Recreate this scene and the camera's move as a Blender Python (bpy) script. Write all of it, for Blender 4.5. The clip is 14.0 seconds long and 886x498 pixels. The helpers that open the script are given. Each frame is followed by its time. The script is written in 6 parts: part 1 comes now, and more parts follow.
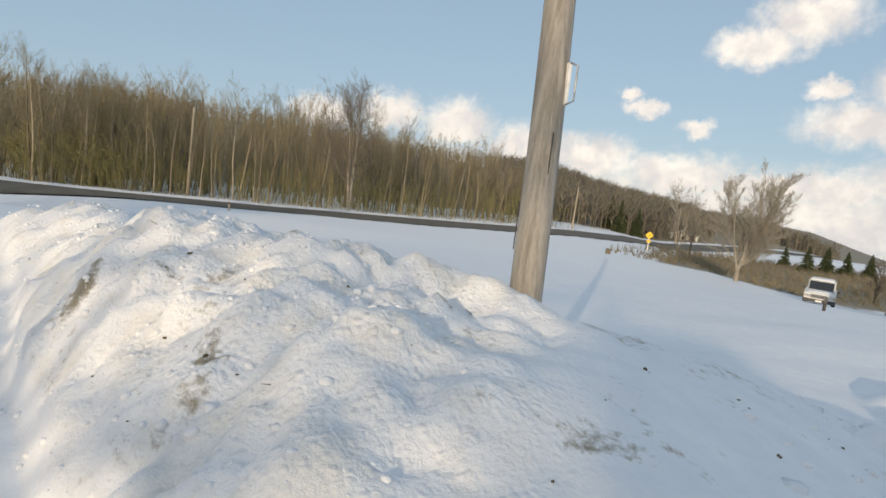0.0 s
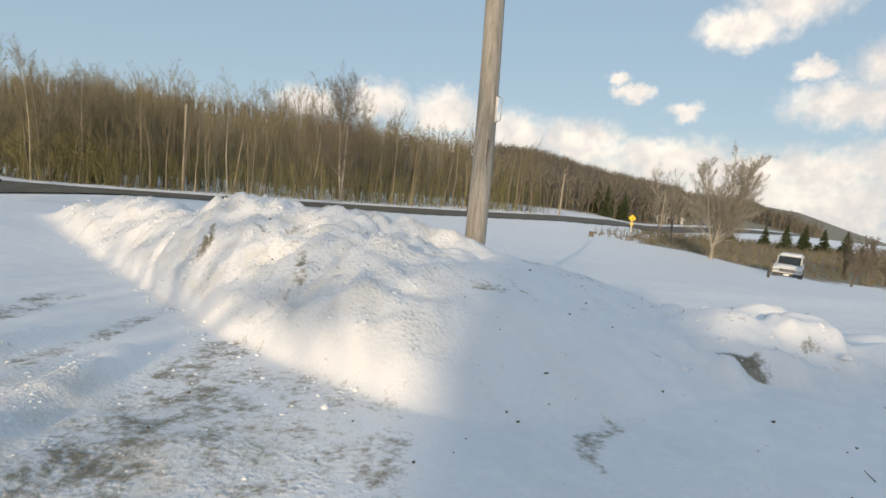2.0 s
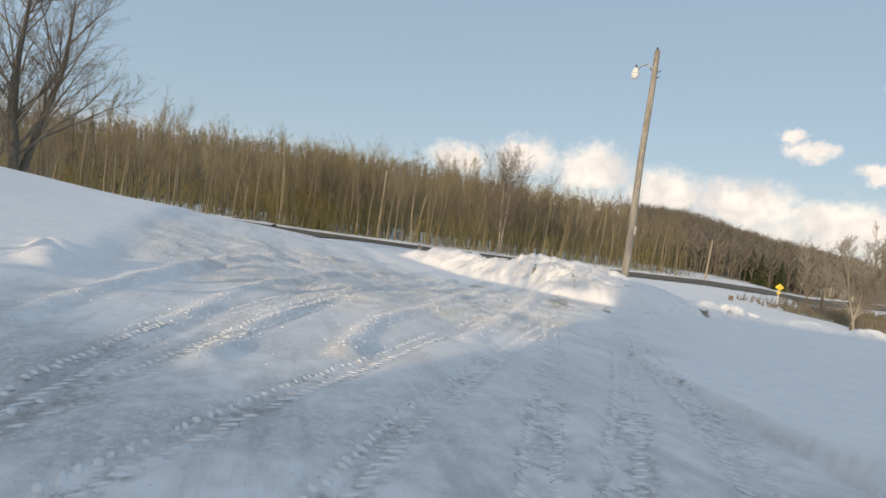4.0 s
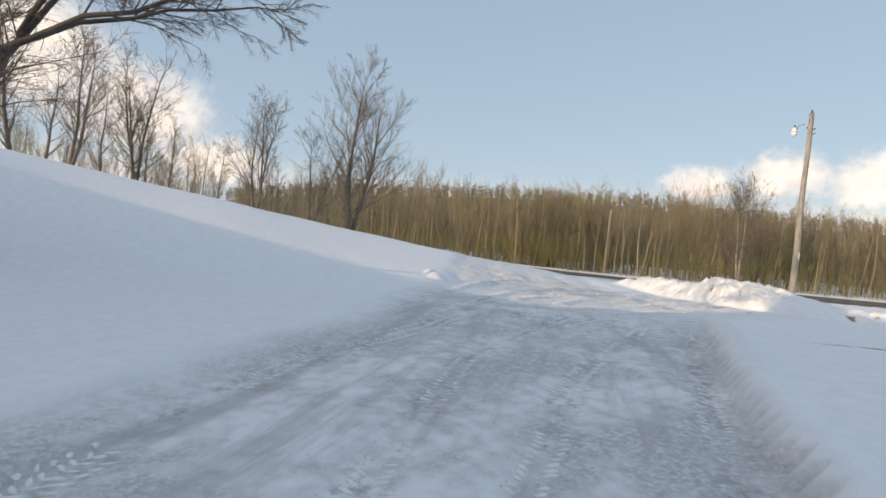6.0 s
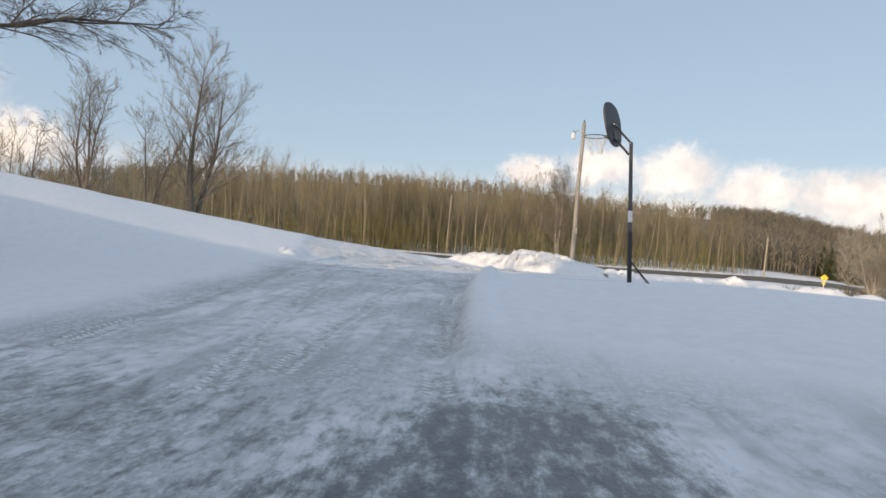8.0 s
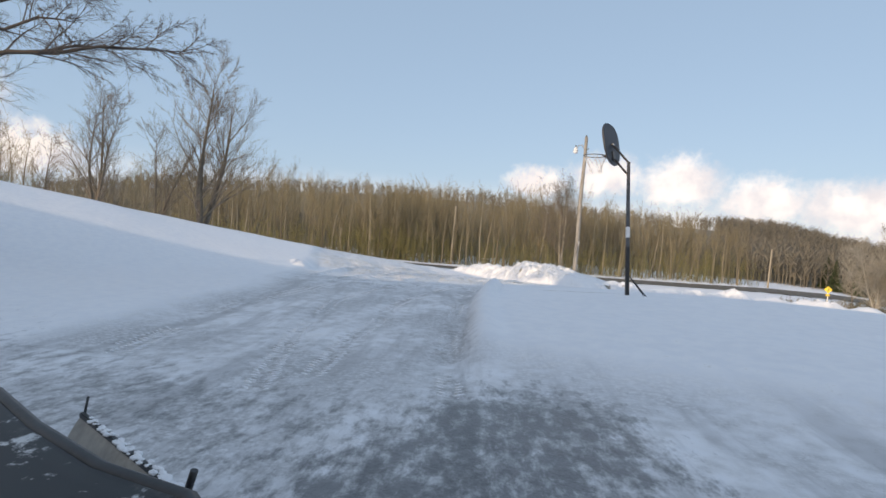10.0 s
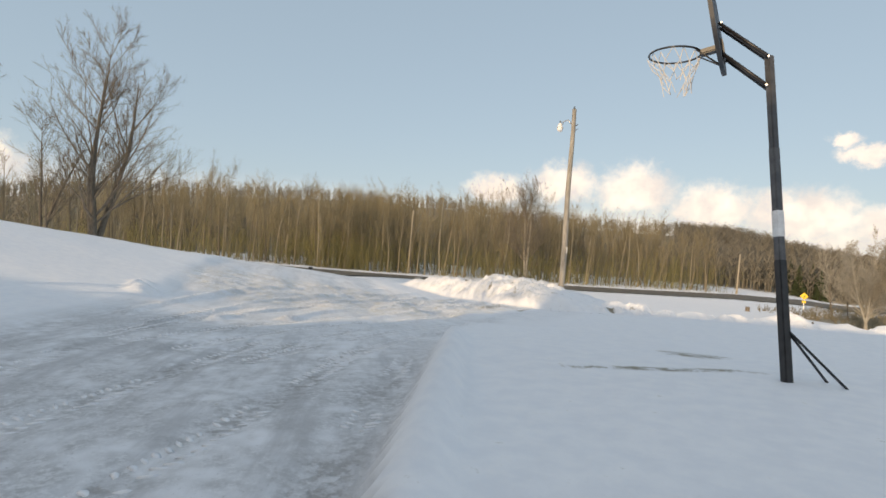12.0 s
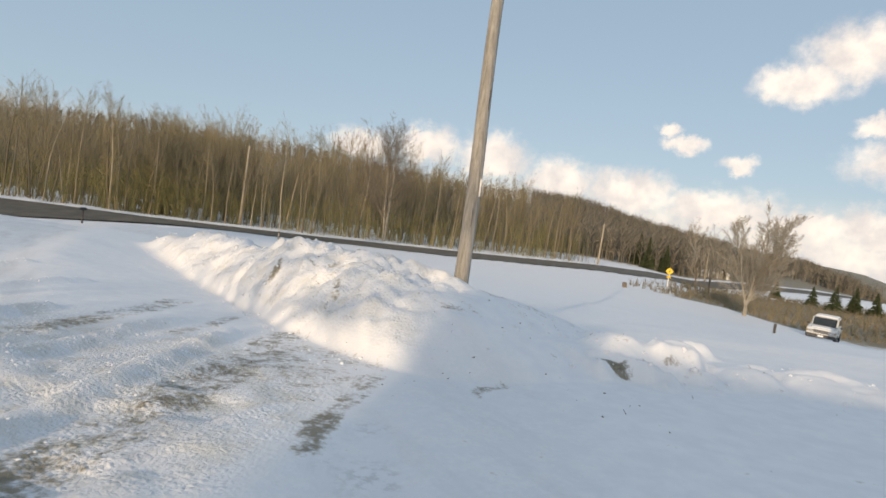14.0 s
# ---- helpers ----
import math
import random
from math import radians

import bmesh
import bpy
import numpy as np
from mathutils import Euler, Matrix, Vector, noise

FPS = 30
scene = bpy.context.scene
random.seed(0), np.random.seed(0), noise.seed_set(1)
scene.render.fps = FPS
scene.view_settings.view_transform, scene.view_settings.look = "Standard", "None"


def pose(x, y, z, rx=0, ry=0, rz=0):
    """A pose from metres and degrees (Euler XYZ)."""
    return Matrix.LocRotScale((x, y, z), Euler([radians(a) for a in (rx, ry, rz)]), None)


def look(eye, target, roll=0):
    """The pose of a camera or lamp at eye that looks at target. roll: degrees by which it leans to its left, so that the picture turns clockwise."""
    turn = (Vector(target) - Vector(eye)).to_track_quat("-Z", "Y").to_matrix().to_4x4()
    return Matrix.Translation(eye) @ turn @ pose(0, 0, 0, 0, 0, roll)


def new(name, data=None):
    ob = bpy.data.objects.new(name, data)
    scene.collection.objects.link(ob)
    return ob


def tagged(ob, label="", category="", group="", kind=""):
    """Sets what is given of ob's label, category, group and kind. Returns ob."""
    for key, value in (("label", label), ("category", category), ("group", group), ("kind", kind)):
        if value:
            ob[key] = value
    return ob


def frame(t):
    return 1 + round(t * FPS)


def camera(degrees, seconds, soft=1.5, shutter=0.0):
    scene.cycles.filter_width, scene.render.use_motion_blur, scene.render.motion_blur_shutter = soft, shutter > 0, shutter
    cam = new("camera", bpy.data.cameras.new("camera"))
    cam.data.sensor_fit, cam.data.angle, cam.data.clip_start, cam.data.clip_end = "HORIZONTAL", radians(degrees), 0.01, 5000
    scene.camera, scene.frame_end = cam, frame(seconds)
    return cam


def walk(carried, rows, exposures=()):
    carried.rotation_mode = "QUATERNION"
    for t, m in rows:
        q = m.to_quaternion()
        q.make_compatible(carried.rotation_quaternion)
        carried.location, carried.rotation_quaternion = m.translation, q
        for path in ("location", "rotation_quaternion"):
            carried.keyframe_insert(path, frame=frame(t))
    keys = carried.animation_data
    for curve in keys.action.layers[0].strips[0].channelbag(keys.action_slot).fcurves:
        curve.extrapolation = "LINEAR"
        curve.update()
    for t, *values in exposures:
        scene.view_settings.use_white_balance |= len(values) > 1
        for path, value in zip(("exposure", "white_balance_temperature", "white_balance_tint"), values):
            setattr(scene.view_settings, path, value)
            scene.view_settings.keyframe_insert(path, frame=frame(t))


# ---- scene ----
cam = camera(80.0, 14.0, soft=1.6)
PATH = [
    (0, (-0.427, -1.568, 1.953), (-0.763, 0.39, 1.715), 6.6),
    (0.5, (-0.41, -1.626, 1.959), (-0.744, 0.331, 1.716), 6.4),
    (1, (-0.402, -1.684, 1.96), (-0.733, 0.273, 1.717), 6.5),
    (1.5, (-0.327, -2.054, 1.919), (-0.677, -0.102, 1.658), 6.0),
    (2, (0.035, -3.445, 1.958), (-0.266, -1.487, 1.684), 5.2),
    (2.5, (0.409, -5.455, 2.032), (0.172, -3.479, 1.837), 3.0),
    (3, (0.381, -7.679, 2.171), (-0.038, -5.733, 1.977), 6.3),
    (3.5, (0.482, -9.988, 2.109), (-0.093, -8.078, 1.959), 4.2),
    (4, (0.88, -13.524, 2.385), (0.063, -11.704, 2.251), 7.8),
    (4.2, (1.07, -14.645, 2.41), (0.165, -12.864, 2.29), 7.4),
    (6.3, (5.87, -19.73, 2.69), (4.343, -18.441, 2.605), 4.6),
    (6.5, (6.142, -20.06, 2.705), (4.727, -18.649, 2.619), 3.8),
    (7, (6.857, -20.887, 2.601), (5.653, -19.293, 2.512), 2.2),
    (7.5, (7.331, -21.254, 2.558), (6.247, -19.576, 2.452), 4.0),
    (10, (7.793, -21.949, 2.648), (6.694, -20.28, 2.588), 4.2),
    (10.5, (7.416, -21.327, 2.698), (6.34, -19.641, 2.683), 4.3),
    (11, (6.753, -19.958, 2.645), (5.74, -18.234, 2.643), 4.6),
    (11.5, (5.819, -18.182, 2.585), (4.838, -16.44, 2.567), 4.1),
    (12, (4.791, -16.219, 2.598), (3.815, -14.473, 2.575), 3.8),
    (12.5, (3.441, -13.827, 2.489), (2.53, -12.047, 2.44), 4.5),
    (13, (2.472, -11.5, 2.396), (1.638, -9.682, 2.362), 5.0),
    (13.5, (1.46, -8.095, 2.327), (0.806, -6.207, 2.239), 7.0),
    (14, (0.964, -5.325, 2.207), (0.487, -3.387, 2.075), 7.6),
]
EXPOSURES = [(0.0, -0.34, 8100, 13), (2.0, -0.31, 8200, 13), (4.0, -0.28, 8400, 15), (6.5, -0.12, 8650, 18), (10.5, -0.14, 7850, 18), (12.0, -0.14, 9200, 17), (14.0, -0.26, 8500, 16)]
walk(cam, [(t, look(eye, target, roll)) for t, eye, target, roll in PATH], EXPOSURES)

# ---- sky and sun ----
SUN_AZIMUTH, SUN_ELEVATION = 188.5, 14.0


class Nodes:
    """A short way to write node trees."""

    def __init__(self, tree):
        self.tree = tree

    def add(self, kind, inputs=None):
        n = self.tree.nodes.new(kind)
        for key, value in (inputs or {}).items():
            self.put(n.inputs[key], value)
        return n

    def put(self, socket, value):
        if isinstance(value, bpy.types.NodeSocket):
            self.tree.links.new(value, socket)
        else:
            socket.default_value = value

    def calc(self, op, a, b=0.0, c=0.0, clamp=False):
        n = self.add("ShaderNodeMath")
        n.operation, n.use_clamp = op, clamp
        self.put(n.inputs[0], a), self.put(n.inputs[1], b), self.put(n.inputs[2], c)
        return n.outputs[0]

    def ramp(self, a, low, high, smooth=True):
        n = self.add("ShaderNodeMapRange", {0: a, 1: low, 2: high, 3: 0.0, 4: 1.0})
        n.interpolation_type = "SMOOTHSTEP" if smooth else "LINEAR"
        return n.outputs[0]

    def mix(self, f, a, b):
        n = self.add("ShaderNodeMix")
        n.data_type = "RGBA"
        self.put(n.inputs[0], f), self.put(n.inputs[6], a), self.put(n.inputs[7], b)
        return n.outputs[2]

    def noise(self, vector, scale, detail=4.0, rough=0.55, out=0):
        n = self.add("ShaderNodeTexNoise", {"Scale": scale, "Detail": detail, "Roughness": rough})
        if vector is not None:
            self.put(n.inputs["Vector"], vector)
        return n.outputs[out]

    def vec(self, op, a, b=(0, 0, 0), out=0):
        n = self.add("ShaderNodeVectorMath")
        n.operation = op
        self.put(n.inputs[0], a), self.put(n.inputs[1], b)
        return n.outputs[out]

    def attr(self, name):
        n = self.add("ShaderNodeAttribute")
        n.attribute_name = name
        return n.outputs["Fac"]


def heading(azimuth, elevation):
    a, e = radians(azimuth), radians(elevation)
    return Vector((math.sin(a) * math.cos(e), math.cos(a) * math.cos(e), math.sin(e)))


# one cumulus each: azimuth, elevation, half width, half height (degrees)
CLOUDS = [
    (18.0, 15.4, 4.2, 2.2), (21.8, 17.8, 4.6, 2.8), (9.0, 9.8, 2.2, 0.9), (7.6, 11.2, 1.3, 0.9), (14.2, 8.2, 1.7, 0.9), (27.0, 9.0, 5.6, 2.2), (24.2, 11.8, 2.2, 1.0), (31.0, 12.0, 5.0, 2.6),
    (-9.6, 6.6, 4.6, 2.9), (-16.8, 7.0, 4.0, 2.4), (-24.0, 6.0, 3.6, 1.9), (-2.4, 5.0, 4.6, 2.6), (4.5, 4.6, 5.2, 2.8), (13.0, 3.6, 6.5, 2.6), (20.0, 3.0, 6.0, 2.0), (25.5, 3.4, 4.6, 2.4), (31.5, 4.2, 5.6, 2.8),
    (-80.0, 8.5, 7.0, 4.6), (-88.0, 12.0, 7.0, 5.6), (-73.0, 4.5, 6.0, 2.6), (42.0, 8.0, 6.0, 2.8), (-100.0, 10.0, 9.0, 5.0),
]


def make_world():
    w = bpy.data.worlds.new("winter_sky")
    scene.world = w
    w.use_nodes = True
    w.node_tree.nodes.clear()
    n = Nodes(w.node_tree)
    sky = n.add("ShaderNodeTexSky")
    sky.sky_type, sky.sun_disc, sky.altitude = "NISHITA", False, 300.0
    sky.sun_elevation, sky.sun_rotation = radians(SUN_ELEVATION), radians(SUN_AZIMUTH)
    sky.air_density, sky.dust_density, sky.ozone_density = 1.0, 0.6, 1.6
    way = n.add("ShaderNodeTexCoord").outputs["Generated"]
    curl = n.vec("SUBTRACT", n.noise(way, 26.0, 5.0, 0.62, out=1), (0.5, 0.5, 0.5))
    fine = n.noise(way, 60.0, 5.0, 0.6)
    cover = 0.0
    for az, el, wide, high in CLOUDS:
        d = heading(az, el)
        side = Vector((d.y, -d.x, 0)).normalized()
        up = side.cross(d)
        off = n.vec("ADD", n.vec("SUBTRACT", way, tuple(d)), n.vec("MULTIPLY", curl, (0.055, 0.055, 0.055)))
        a = n.calc("DIVIDE", n.vec("DOT_PRODUCT", off, tuple(side), out=1), math.sin(radians(wide)))
        b = n.calc("DIVIDE", n.vec("DOT_PRODUCT", off, tuple(up), out=1), math.sin(radians(high)))
        r = n.calc("SQRT", n.calc("ADD", n.calc("MULTIPLY", a, a), n.calc("MULTIPLY", b, b)))
        ahead = n.ramp(n.vec("DOT_PRODUCT", way, tuple(d), out=1), 0.5, 0.7)
        one = n.calc("MULTIPLY", n.ramp(n.calc("ADD", r, n.calc("MULTIPLY", fine, 0.5)), 1.42, 0.62), ahead)
        cover = n.calc("MAXIMUM", cover, one)
    height = n.add("ShaderNodeSeparateXYZ", {0: way}).outputs[2]
    band = n.calc("MULTIPLY", n.ramp(height, 0.11, 0.02), n.ramp(n.noise(way, 7.0, 5.0, 0.6), 0.33, 0.56))
    cover = n.calc("MAXIMUM", cover, n.calc("MULTIPLY", band, 0.85))
    shade = n.ramp(n.noise(way, 18.0, 4.0, 0.6), 0.3, 0.75)
    white = n.mix(shade, (7.7, 8.2, 9.3, 1), (12.0, 12.3, 12.6, 1))
    # thin high haze, brightest round the sun
    haze = n.calc("ADD", n.calc("MULTIPLY", n.ramp(height, 0.5, 0.0), 0.10), 0.58)
    air = n.mix(haze, sky.outputs[0], (3.95, 6.6, 10.1, 1))
    toward = n.calc("MAXIMUM", n.vec("DOT_PRODUCT", way, tuple(heading(SUN_AZIMUTH, SUN_ELEVATION)), out=1), 0.0)
    glow = n.calc("MULTIPLY", n.calc("POWER", toward, 2.5), 0.32)
    air = n.mix(glow, air, (17.5, 15.2, 12.0, 1))
    colour = n.mix(n.calc("MULTIPLY", cover, 0.9), air, white)
    back = n.add("ShaderNodeBackground", {0: colour, 1: 0.115})
    out = n.add("ShaderNodeOutputWorld")
    w.node_tree.links.new(back.outputs[0], out.inputs[0])


make_world()
sun_lamp = bpy.data.lights.new("sun", "SUN")
sun_lamp.energy, sun_lamp.angle, sun_lamp.color = 3.3, radians(0.6), (1.0, 0.87, 0.68)
sun = new("sun", sun_lamp)
sun.matrix_world = look((0, 0, 60), Vector((0, 0, 60)) - heading(SUN_AZIMUTH, SUN_ELEVATION))

# ---- materials ----


def material(name):
    m = bpy.data.materials.new(name)
    m.use_nodes = True
    m.node_tree.nodes.clear()
    n = Nodes(m.node_tree)
    bsdf = n.add("ShaderNodeBsdfPrincipled")
    out = n.add("ShaderNodeOutputMaterial")
    m.node_tree.links.new(bsdf.outputs[0], out.inputs[0])
    return m, n, bsdf


def bump(n, bsdf, height, strength, distance):
    b = n.add("ShaderNodeBump", {"Strength": strength, "Distance": distance, "Height": height})
    n.put(bsdf.inputs["Normal"], b.outputs[0])


def plain(name, low, high, rough=0.6, metal=0.0, scale=6.0, relief=0.0, stretch=(1, 1, 1), spec=None, object_space=False):
    """A surface that varies between two colours at two scales, with fine relief."""
    m, n, bsdf = material(name)
    tc = n.add("ShaderNodeTexCoord")
    co = n.vec("MULTIPLY", tc.outputs["Object"], stretch)
    big, fine = n.noise(co, scale, 4.0), n.noise(co, scale * 7.0, 3.0)
    f = n.ramp(n.calc("ADD", n.calc("MULTIPLY", big, 0.65), n.calc("MULTIPLY", fine, 0.35)), 0.3, 0.7)
    rnd = n.add("ShaderNodeObjectInfo").outputs["Random"]
    tone = n.calc("ADD", n.calc("MULTIPLY", rnd, 0.3), 0.85)
    colour = n.mix(f, (*low, 1), (*high, 1))
    scaled = n.vec("SCALE", colour)
    scaled.node.inputs["Scale"].default_value = 1.0
    n.put(scaled.node.inputs["Scale"], tone)
    n.put(bsdf.inputs["Base Color"], scaled)
    n.put(bsdf.inputs["Roughness"], n.calc("ADD", n.calc("MULTIPLY", fine, 0.2), rough - 0.1))
    bsdf.inputs["Metallic"].default_value = metal
    if spec is not None:
        bsdf.inputs["Specular IOR Level"].default_value = spec
    if relief:
        bump(n, bsdf, n.calc("ADD", big, n.calc("MULTIPLY", fine, 0.5)), 0.7, relief)
    return m


def woodland(name, low, high):
    """Bark and twigs of many trees in one mesh: each island has a tone of its own."""
    m, n, bsdf = material(name)
    rnd = n.add("ShaderNodeNewGeometry").outputs["Random Per Island"]
    rnd = n.calc("FRACT", n.calc("ADD", rnd, n.add("ShaderNodeObjectInfo").outputs["Random"]))
    rnd = n.calc("POWER", rnd, 1.7)
    place = n.add("ShaderNodeTexCoord").outputs["Object"]
    patch = n.ramp(n.noise(place, 0.06, 3.0), 0.35, 0.65)
    colour = n.mix(n.calc("ADD", n.calc("MULTIPLY", rnd, 0.6), n.calc("MULTIPLY", patch, 0.4)), (*low, 1), (*high, 1))
    n.put(bsdf.inputs["Base Color"], colour)
    bsdf.inputs["Roughness"].default_value = 0.85
    bsdf.inputs["Specular IOR Level"].default_value = 0.2
    return m


def snow_material(name="snow"):
    m, n, bsdf = material(name)
    co = n.add("ShaderNodeTexCoord").outputs["Object"]
    big, mid, fine = n.noise(co, 0.9, 4.0), n.noise(co, 7.0, 5.0), n.noise(co, 60.0, 3.0)
    n.put(bsdf.inputs["Base Color"], n.mix(n.ramp(mid, 0.3, 0.75), (0.80, 0.82, 0.86, 1), (0.90, 0.91, 0.93, 1)))
    bsdf.inputs["Roughness"].default_value = 0.62
    bsdf.inputs["Specular IOR Level"].default_value = 0.3
    bump(n, bsdf, n.calc("ADD", n.calc("MULTIPLY", mid, 0.7), n.calc("MULTIPLY", fine, 0.3)), 0.6, 0.03)
    return m


def ground_material():
    """Snow, with packed and scraped driveway, bare earth, wet asphalt and tyre prints where the attributes say so."""
    m, n, bsdf = material("snowy_ground")
    co = n.add("ShaderNodeTexCoord").outputs["Object"]
    big, mid, fine = n.noise(co, 0.7, 5.0), n.noise(co, 6.0, 6.0, 0.6), n.noise(co, 55.0, 4.0, 0.6)
    grit = n.noise(co, 24.0, 5.0, 0.7)
    pack, dirt, bare, churn, field = n.attr("pack"), n.attr("dirt"), n.attr("bare"), n.attr("churn"), n.attr("field")
    snow = n.mix(n.ramp(mid, 0.3, 0.75), (0.82, 0.84, 0.88, 1), (0.90, 0.91, 0.93, 1))
    dusty = n.mix(n.ramp(grit, 0.35, 0.7), (0.37, 0.375, 0.385, 1), (0.72, 0.735, 0.76, 1))
    patchy = n.calc("MULTIPLY", pack, n.ramp(n.calc("ADD", n.calc("MULTIPLY", big, 0.6), n.calc("MULTIPLY", mid, 0.5)), 0.41, 0.63))
    colour = n.mix(n.calc("MULTIPLY", patchy, 0.85), snow, dusty)
    # scraped streaks that run with the driveway
    swirl = n.add("ShaderNodeCombineXYZ", {0: n.attr("drive_side"), 1: n.calc("MULTIPLY", n.attr("drive_along"), 0.12), 2: 0.0}).outputs[0]
    lines = n.ramp(n.noise(swirl, 3.2, 5.0, 0.65), 0.46, 0.66)
    colour = n.mix(n.calc("MULTIPLY", n.calc("MULTIPLY", lines, pack), 0.62), colour, (0.41, 0.415, 0.43, 1))
    bits = n.calc("MULTIPLY", n.ramp(n.noise(co, 38.0, 4.0, 0.75), 0.60, 0.70), pack)
    colour = n.mix(n.calc("MULTIPLY", bits, 0.45), colour, (0.30, 0.29, 0.28, 1))
    # grit pressed into the tyre trails
    trail = n.calc("MULTIPLY", n.attr("trail"), n.ramp(n.noise(co, 1.6, 5.0, 0.6), 0.38, 0.62))
    speck = n.ramp(n.noise(co, 15.0, 4.0, 0.65), 0.45, 0.62)
    colour = n.mix(n.calc("MULTIPLY", n.calc("MULTIPLY", trail, speck), 0.75), colour, (0.31, 0.305, 0.305, 1))
    # faint soil dust in the ploughed snow
    dust = n.calc("MULTIPLY", n.ramp(n.noise(co, 3.4, 6.0, 0.62), 0.44, 0.66), n.ramp(churn, 0.05, 0.5))
    colour = n.mix(n.calc("MULTIPLY", dust, 0.5), colour, (0.62, 0.59, 0.51, 1))
    earth = n.mix(n.ramp(grit, 0.3, 0.7), (0.085, 0.07, 0.042, 1), (0.27, 0.23, 0.15, 1))
    clump = n.calc("ADD", n.calc("MULTIPLY", n.calc("SUBTRACT", mid, 0.5), 1.7), n.calc("MULTIPLY", n.calc("SUBTRACT", grit, 0.5), 1.2))
    soil = n.ramp(n.calc("ADD", dirt, clump), 0.32, 0.95)
    colour = n.mix(n.calc("MULTIPLY", soil, 0.92), colour, earth)
    tar = n.mix(n.ramp(fine, 0.3, 0.7), (0.028, 0.03, 0.034, 1), (0.075, 0.078, 0.085, 1))
    streak = n.noise(n.vec("MULTIPLY", swirl, (1.0, 4.0, 1.0)), 9.0, 8.0, 0.74)
    open_tar = n.ramp(n.calc("ADD", n.calc("MULTIPLY", bare, 0.45), n.calc("MULTIPLY", n.calc("SUBTRACT", streak, 0.5), 1.3)), 0.18, 0.52)
    colour = n.mix(n.calc("MULTIPLY", open_tar, 0.80), colour, tar)
    straw = n.mix(n.ramp(grit, 0.3, 0.7), (0.17, 0.14, 0.095, 1), (0.35, 0.30, 0.215, 1))
    colour = n.mix(n.ramp(n.calc("ADD", field, n.calc("SUBTRACT", big, 0.5)), 0.4, 0.7), colour, straw)
    n.put(bsdf.inputs["Base Color"], colour)
    n.put(bsdf.inputs["Roughness"], n.calc("SUBTRACT", 0.62, n.calc("MULTIPLY", open_tar, 0.3)))
    bsdf.inputs["Specular IOR Level"].default_value = 0.3
    h = n.calc("ADD", n.calc("MULTIPLY", mid, 0.5), n.calc("MULTIPLY", fine, 0.25))
    h = n.calc("ADD", h, n.calc("MULTIPLY", n.calc("MULTIPLY", n.ramp(grit, 0.35, 0.75), churn), 1.2))
    h = n.calc("ADD", h, n.calc("MULTIPLY", n.calc("MULTIPLY", trail, speck), -0.7))
    chips = n.add("ShaderNodeTexVoronoi", {"Vector": n.vec("ADD", co, n.vec("MULTIPLY", n.noise(co, 20.0, 2.0, out=1), (0.03, 0.03, 0.03))), "Scale": 26.0}).outputs["Distance"]
    h = n.calc("ADD", h, n.calc("MULTIPLY", n.calc("MULTIPLY", n.ramp(chips, 0.55, 0.05), n.ramp(n.noise(co, 5.0, 3.0), 0.35, 0.6)), n.calc("MULTIPLY", churn, 2.2)))
    bump(n, bsdf, h, 0.45, 0.028)
    return m


SNOW = snow_material()
GROUND = ground_material()
ASPHALT = plain("worn_asphalt", (0.105, 0.090, 0.070), (0.20, 0.174, 0.138), 0.75, scale=0.8, relief=0.004)
POLE_WOOD = plain("weathered_pole_wood", (0.165, 0.150, 0.128), (0.36, 0.335, 0.298), 0.8, scale=9.0, relief=0.006, stretch=(3, 3, 0.12))
FAR_WOOD = plain("pale_pole_wood", (0.30, 0.26, 0.20), (0.45, 0.40, 0.32), 0.8, scale=4.0, stretch=(3, 3, 0.2))
BARK = plain("grey_bark", (0.09, 0.075, 0.058), (0.20, 0.17, 0.135), 0.9, scale=5.0, relief=0.01, stretch=(3, 3, 0.5))
TWIG = plain("bare_twigs", (0.11, 0.092, 0.072), (0.23, 0.195, 0.155), 0.9, scale=2.0)
DARK_TWIG = plain("dark_bare_twigs", (0.055, 0.047, 0.042), (0.12, 0.102, 0.09), 0.9, scale=2.0)
PALE_TWIG = plain("pale_bare_twigs", (0.24, 0.215, 0.175), (0.42, 0.385, 0.32), 0.9, scale=2.0)
WOODS_TRUNK = woodland("woods_trunks", (0.12, 0.098, 0.068), (0.56, 0.49, 0.38))
# the trunk colours again, darkened to stand for shade inside the woods
SHADED_TRUNK = woodland("shaded_woods_trunks", (0.12, 0.10, 0.075), (0.38, 0.325, 0.24))
WOODS_TWIG = woodland("woods_twigs", (0.165, 0.14, 0.095), (0.37, 0.32, 0.205))
BRUSH = woodland("olive_brush", (0.175, 0.155, 0.072), (0.43, 0.385, 0.18))
FAR_WOODS = woodland("far_woods", (0.15, 0.135, 0.11), (0.29, 0.26, 0.205))
DRY_GRASS = woodland("dry_grass", (0.20, 0.165, 0.105), (0.38, 0.325, 0.225))
CONIFER = woodland("conifer_green", (0.03, 0.042, 0.022), (0.075, 0.095, 0.045))
GALV = plain("galvanised_metal", (0.42, 0.43, 0.44), (0.62, 0.63, 0.64), 0.45, 0.8, scale=20.0)
LAMP_WHITE = plain("white_lamp_housing", (0.62, 0.63, 0.64), (0.78, 0.78, 0.78), 0.4, scale=15.0)
BLACK_STEEL = plain("black_painted_steel", (0.012, 0.012, 0.014), (0.035, 0.035, 0.038), 0.42, scale=12.0, relief=0.001)
BACKBOARD = plain("smoked_backboard", (0.022, 0.026, 0.034), (0.045, 0.052, 0.062), 0.55, scale=5.0)
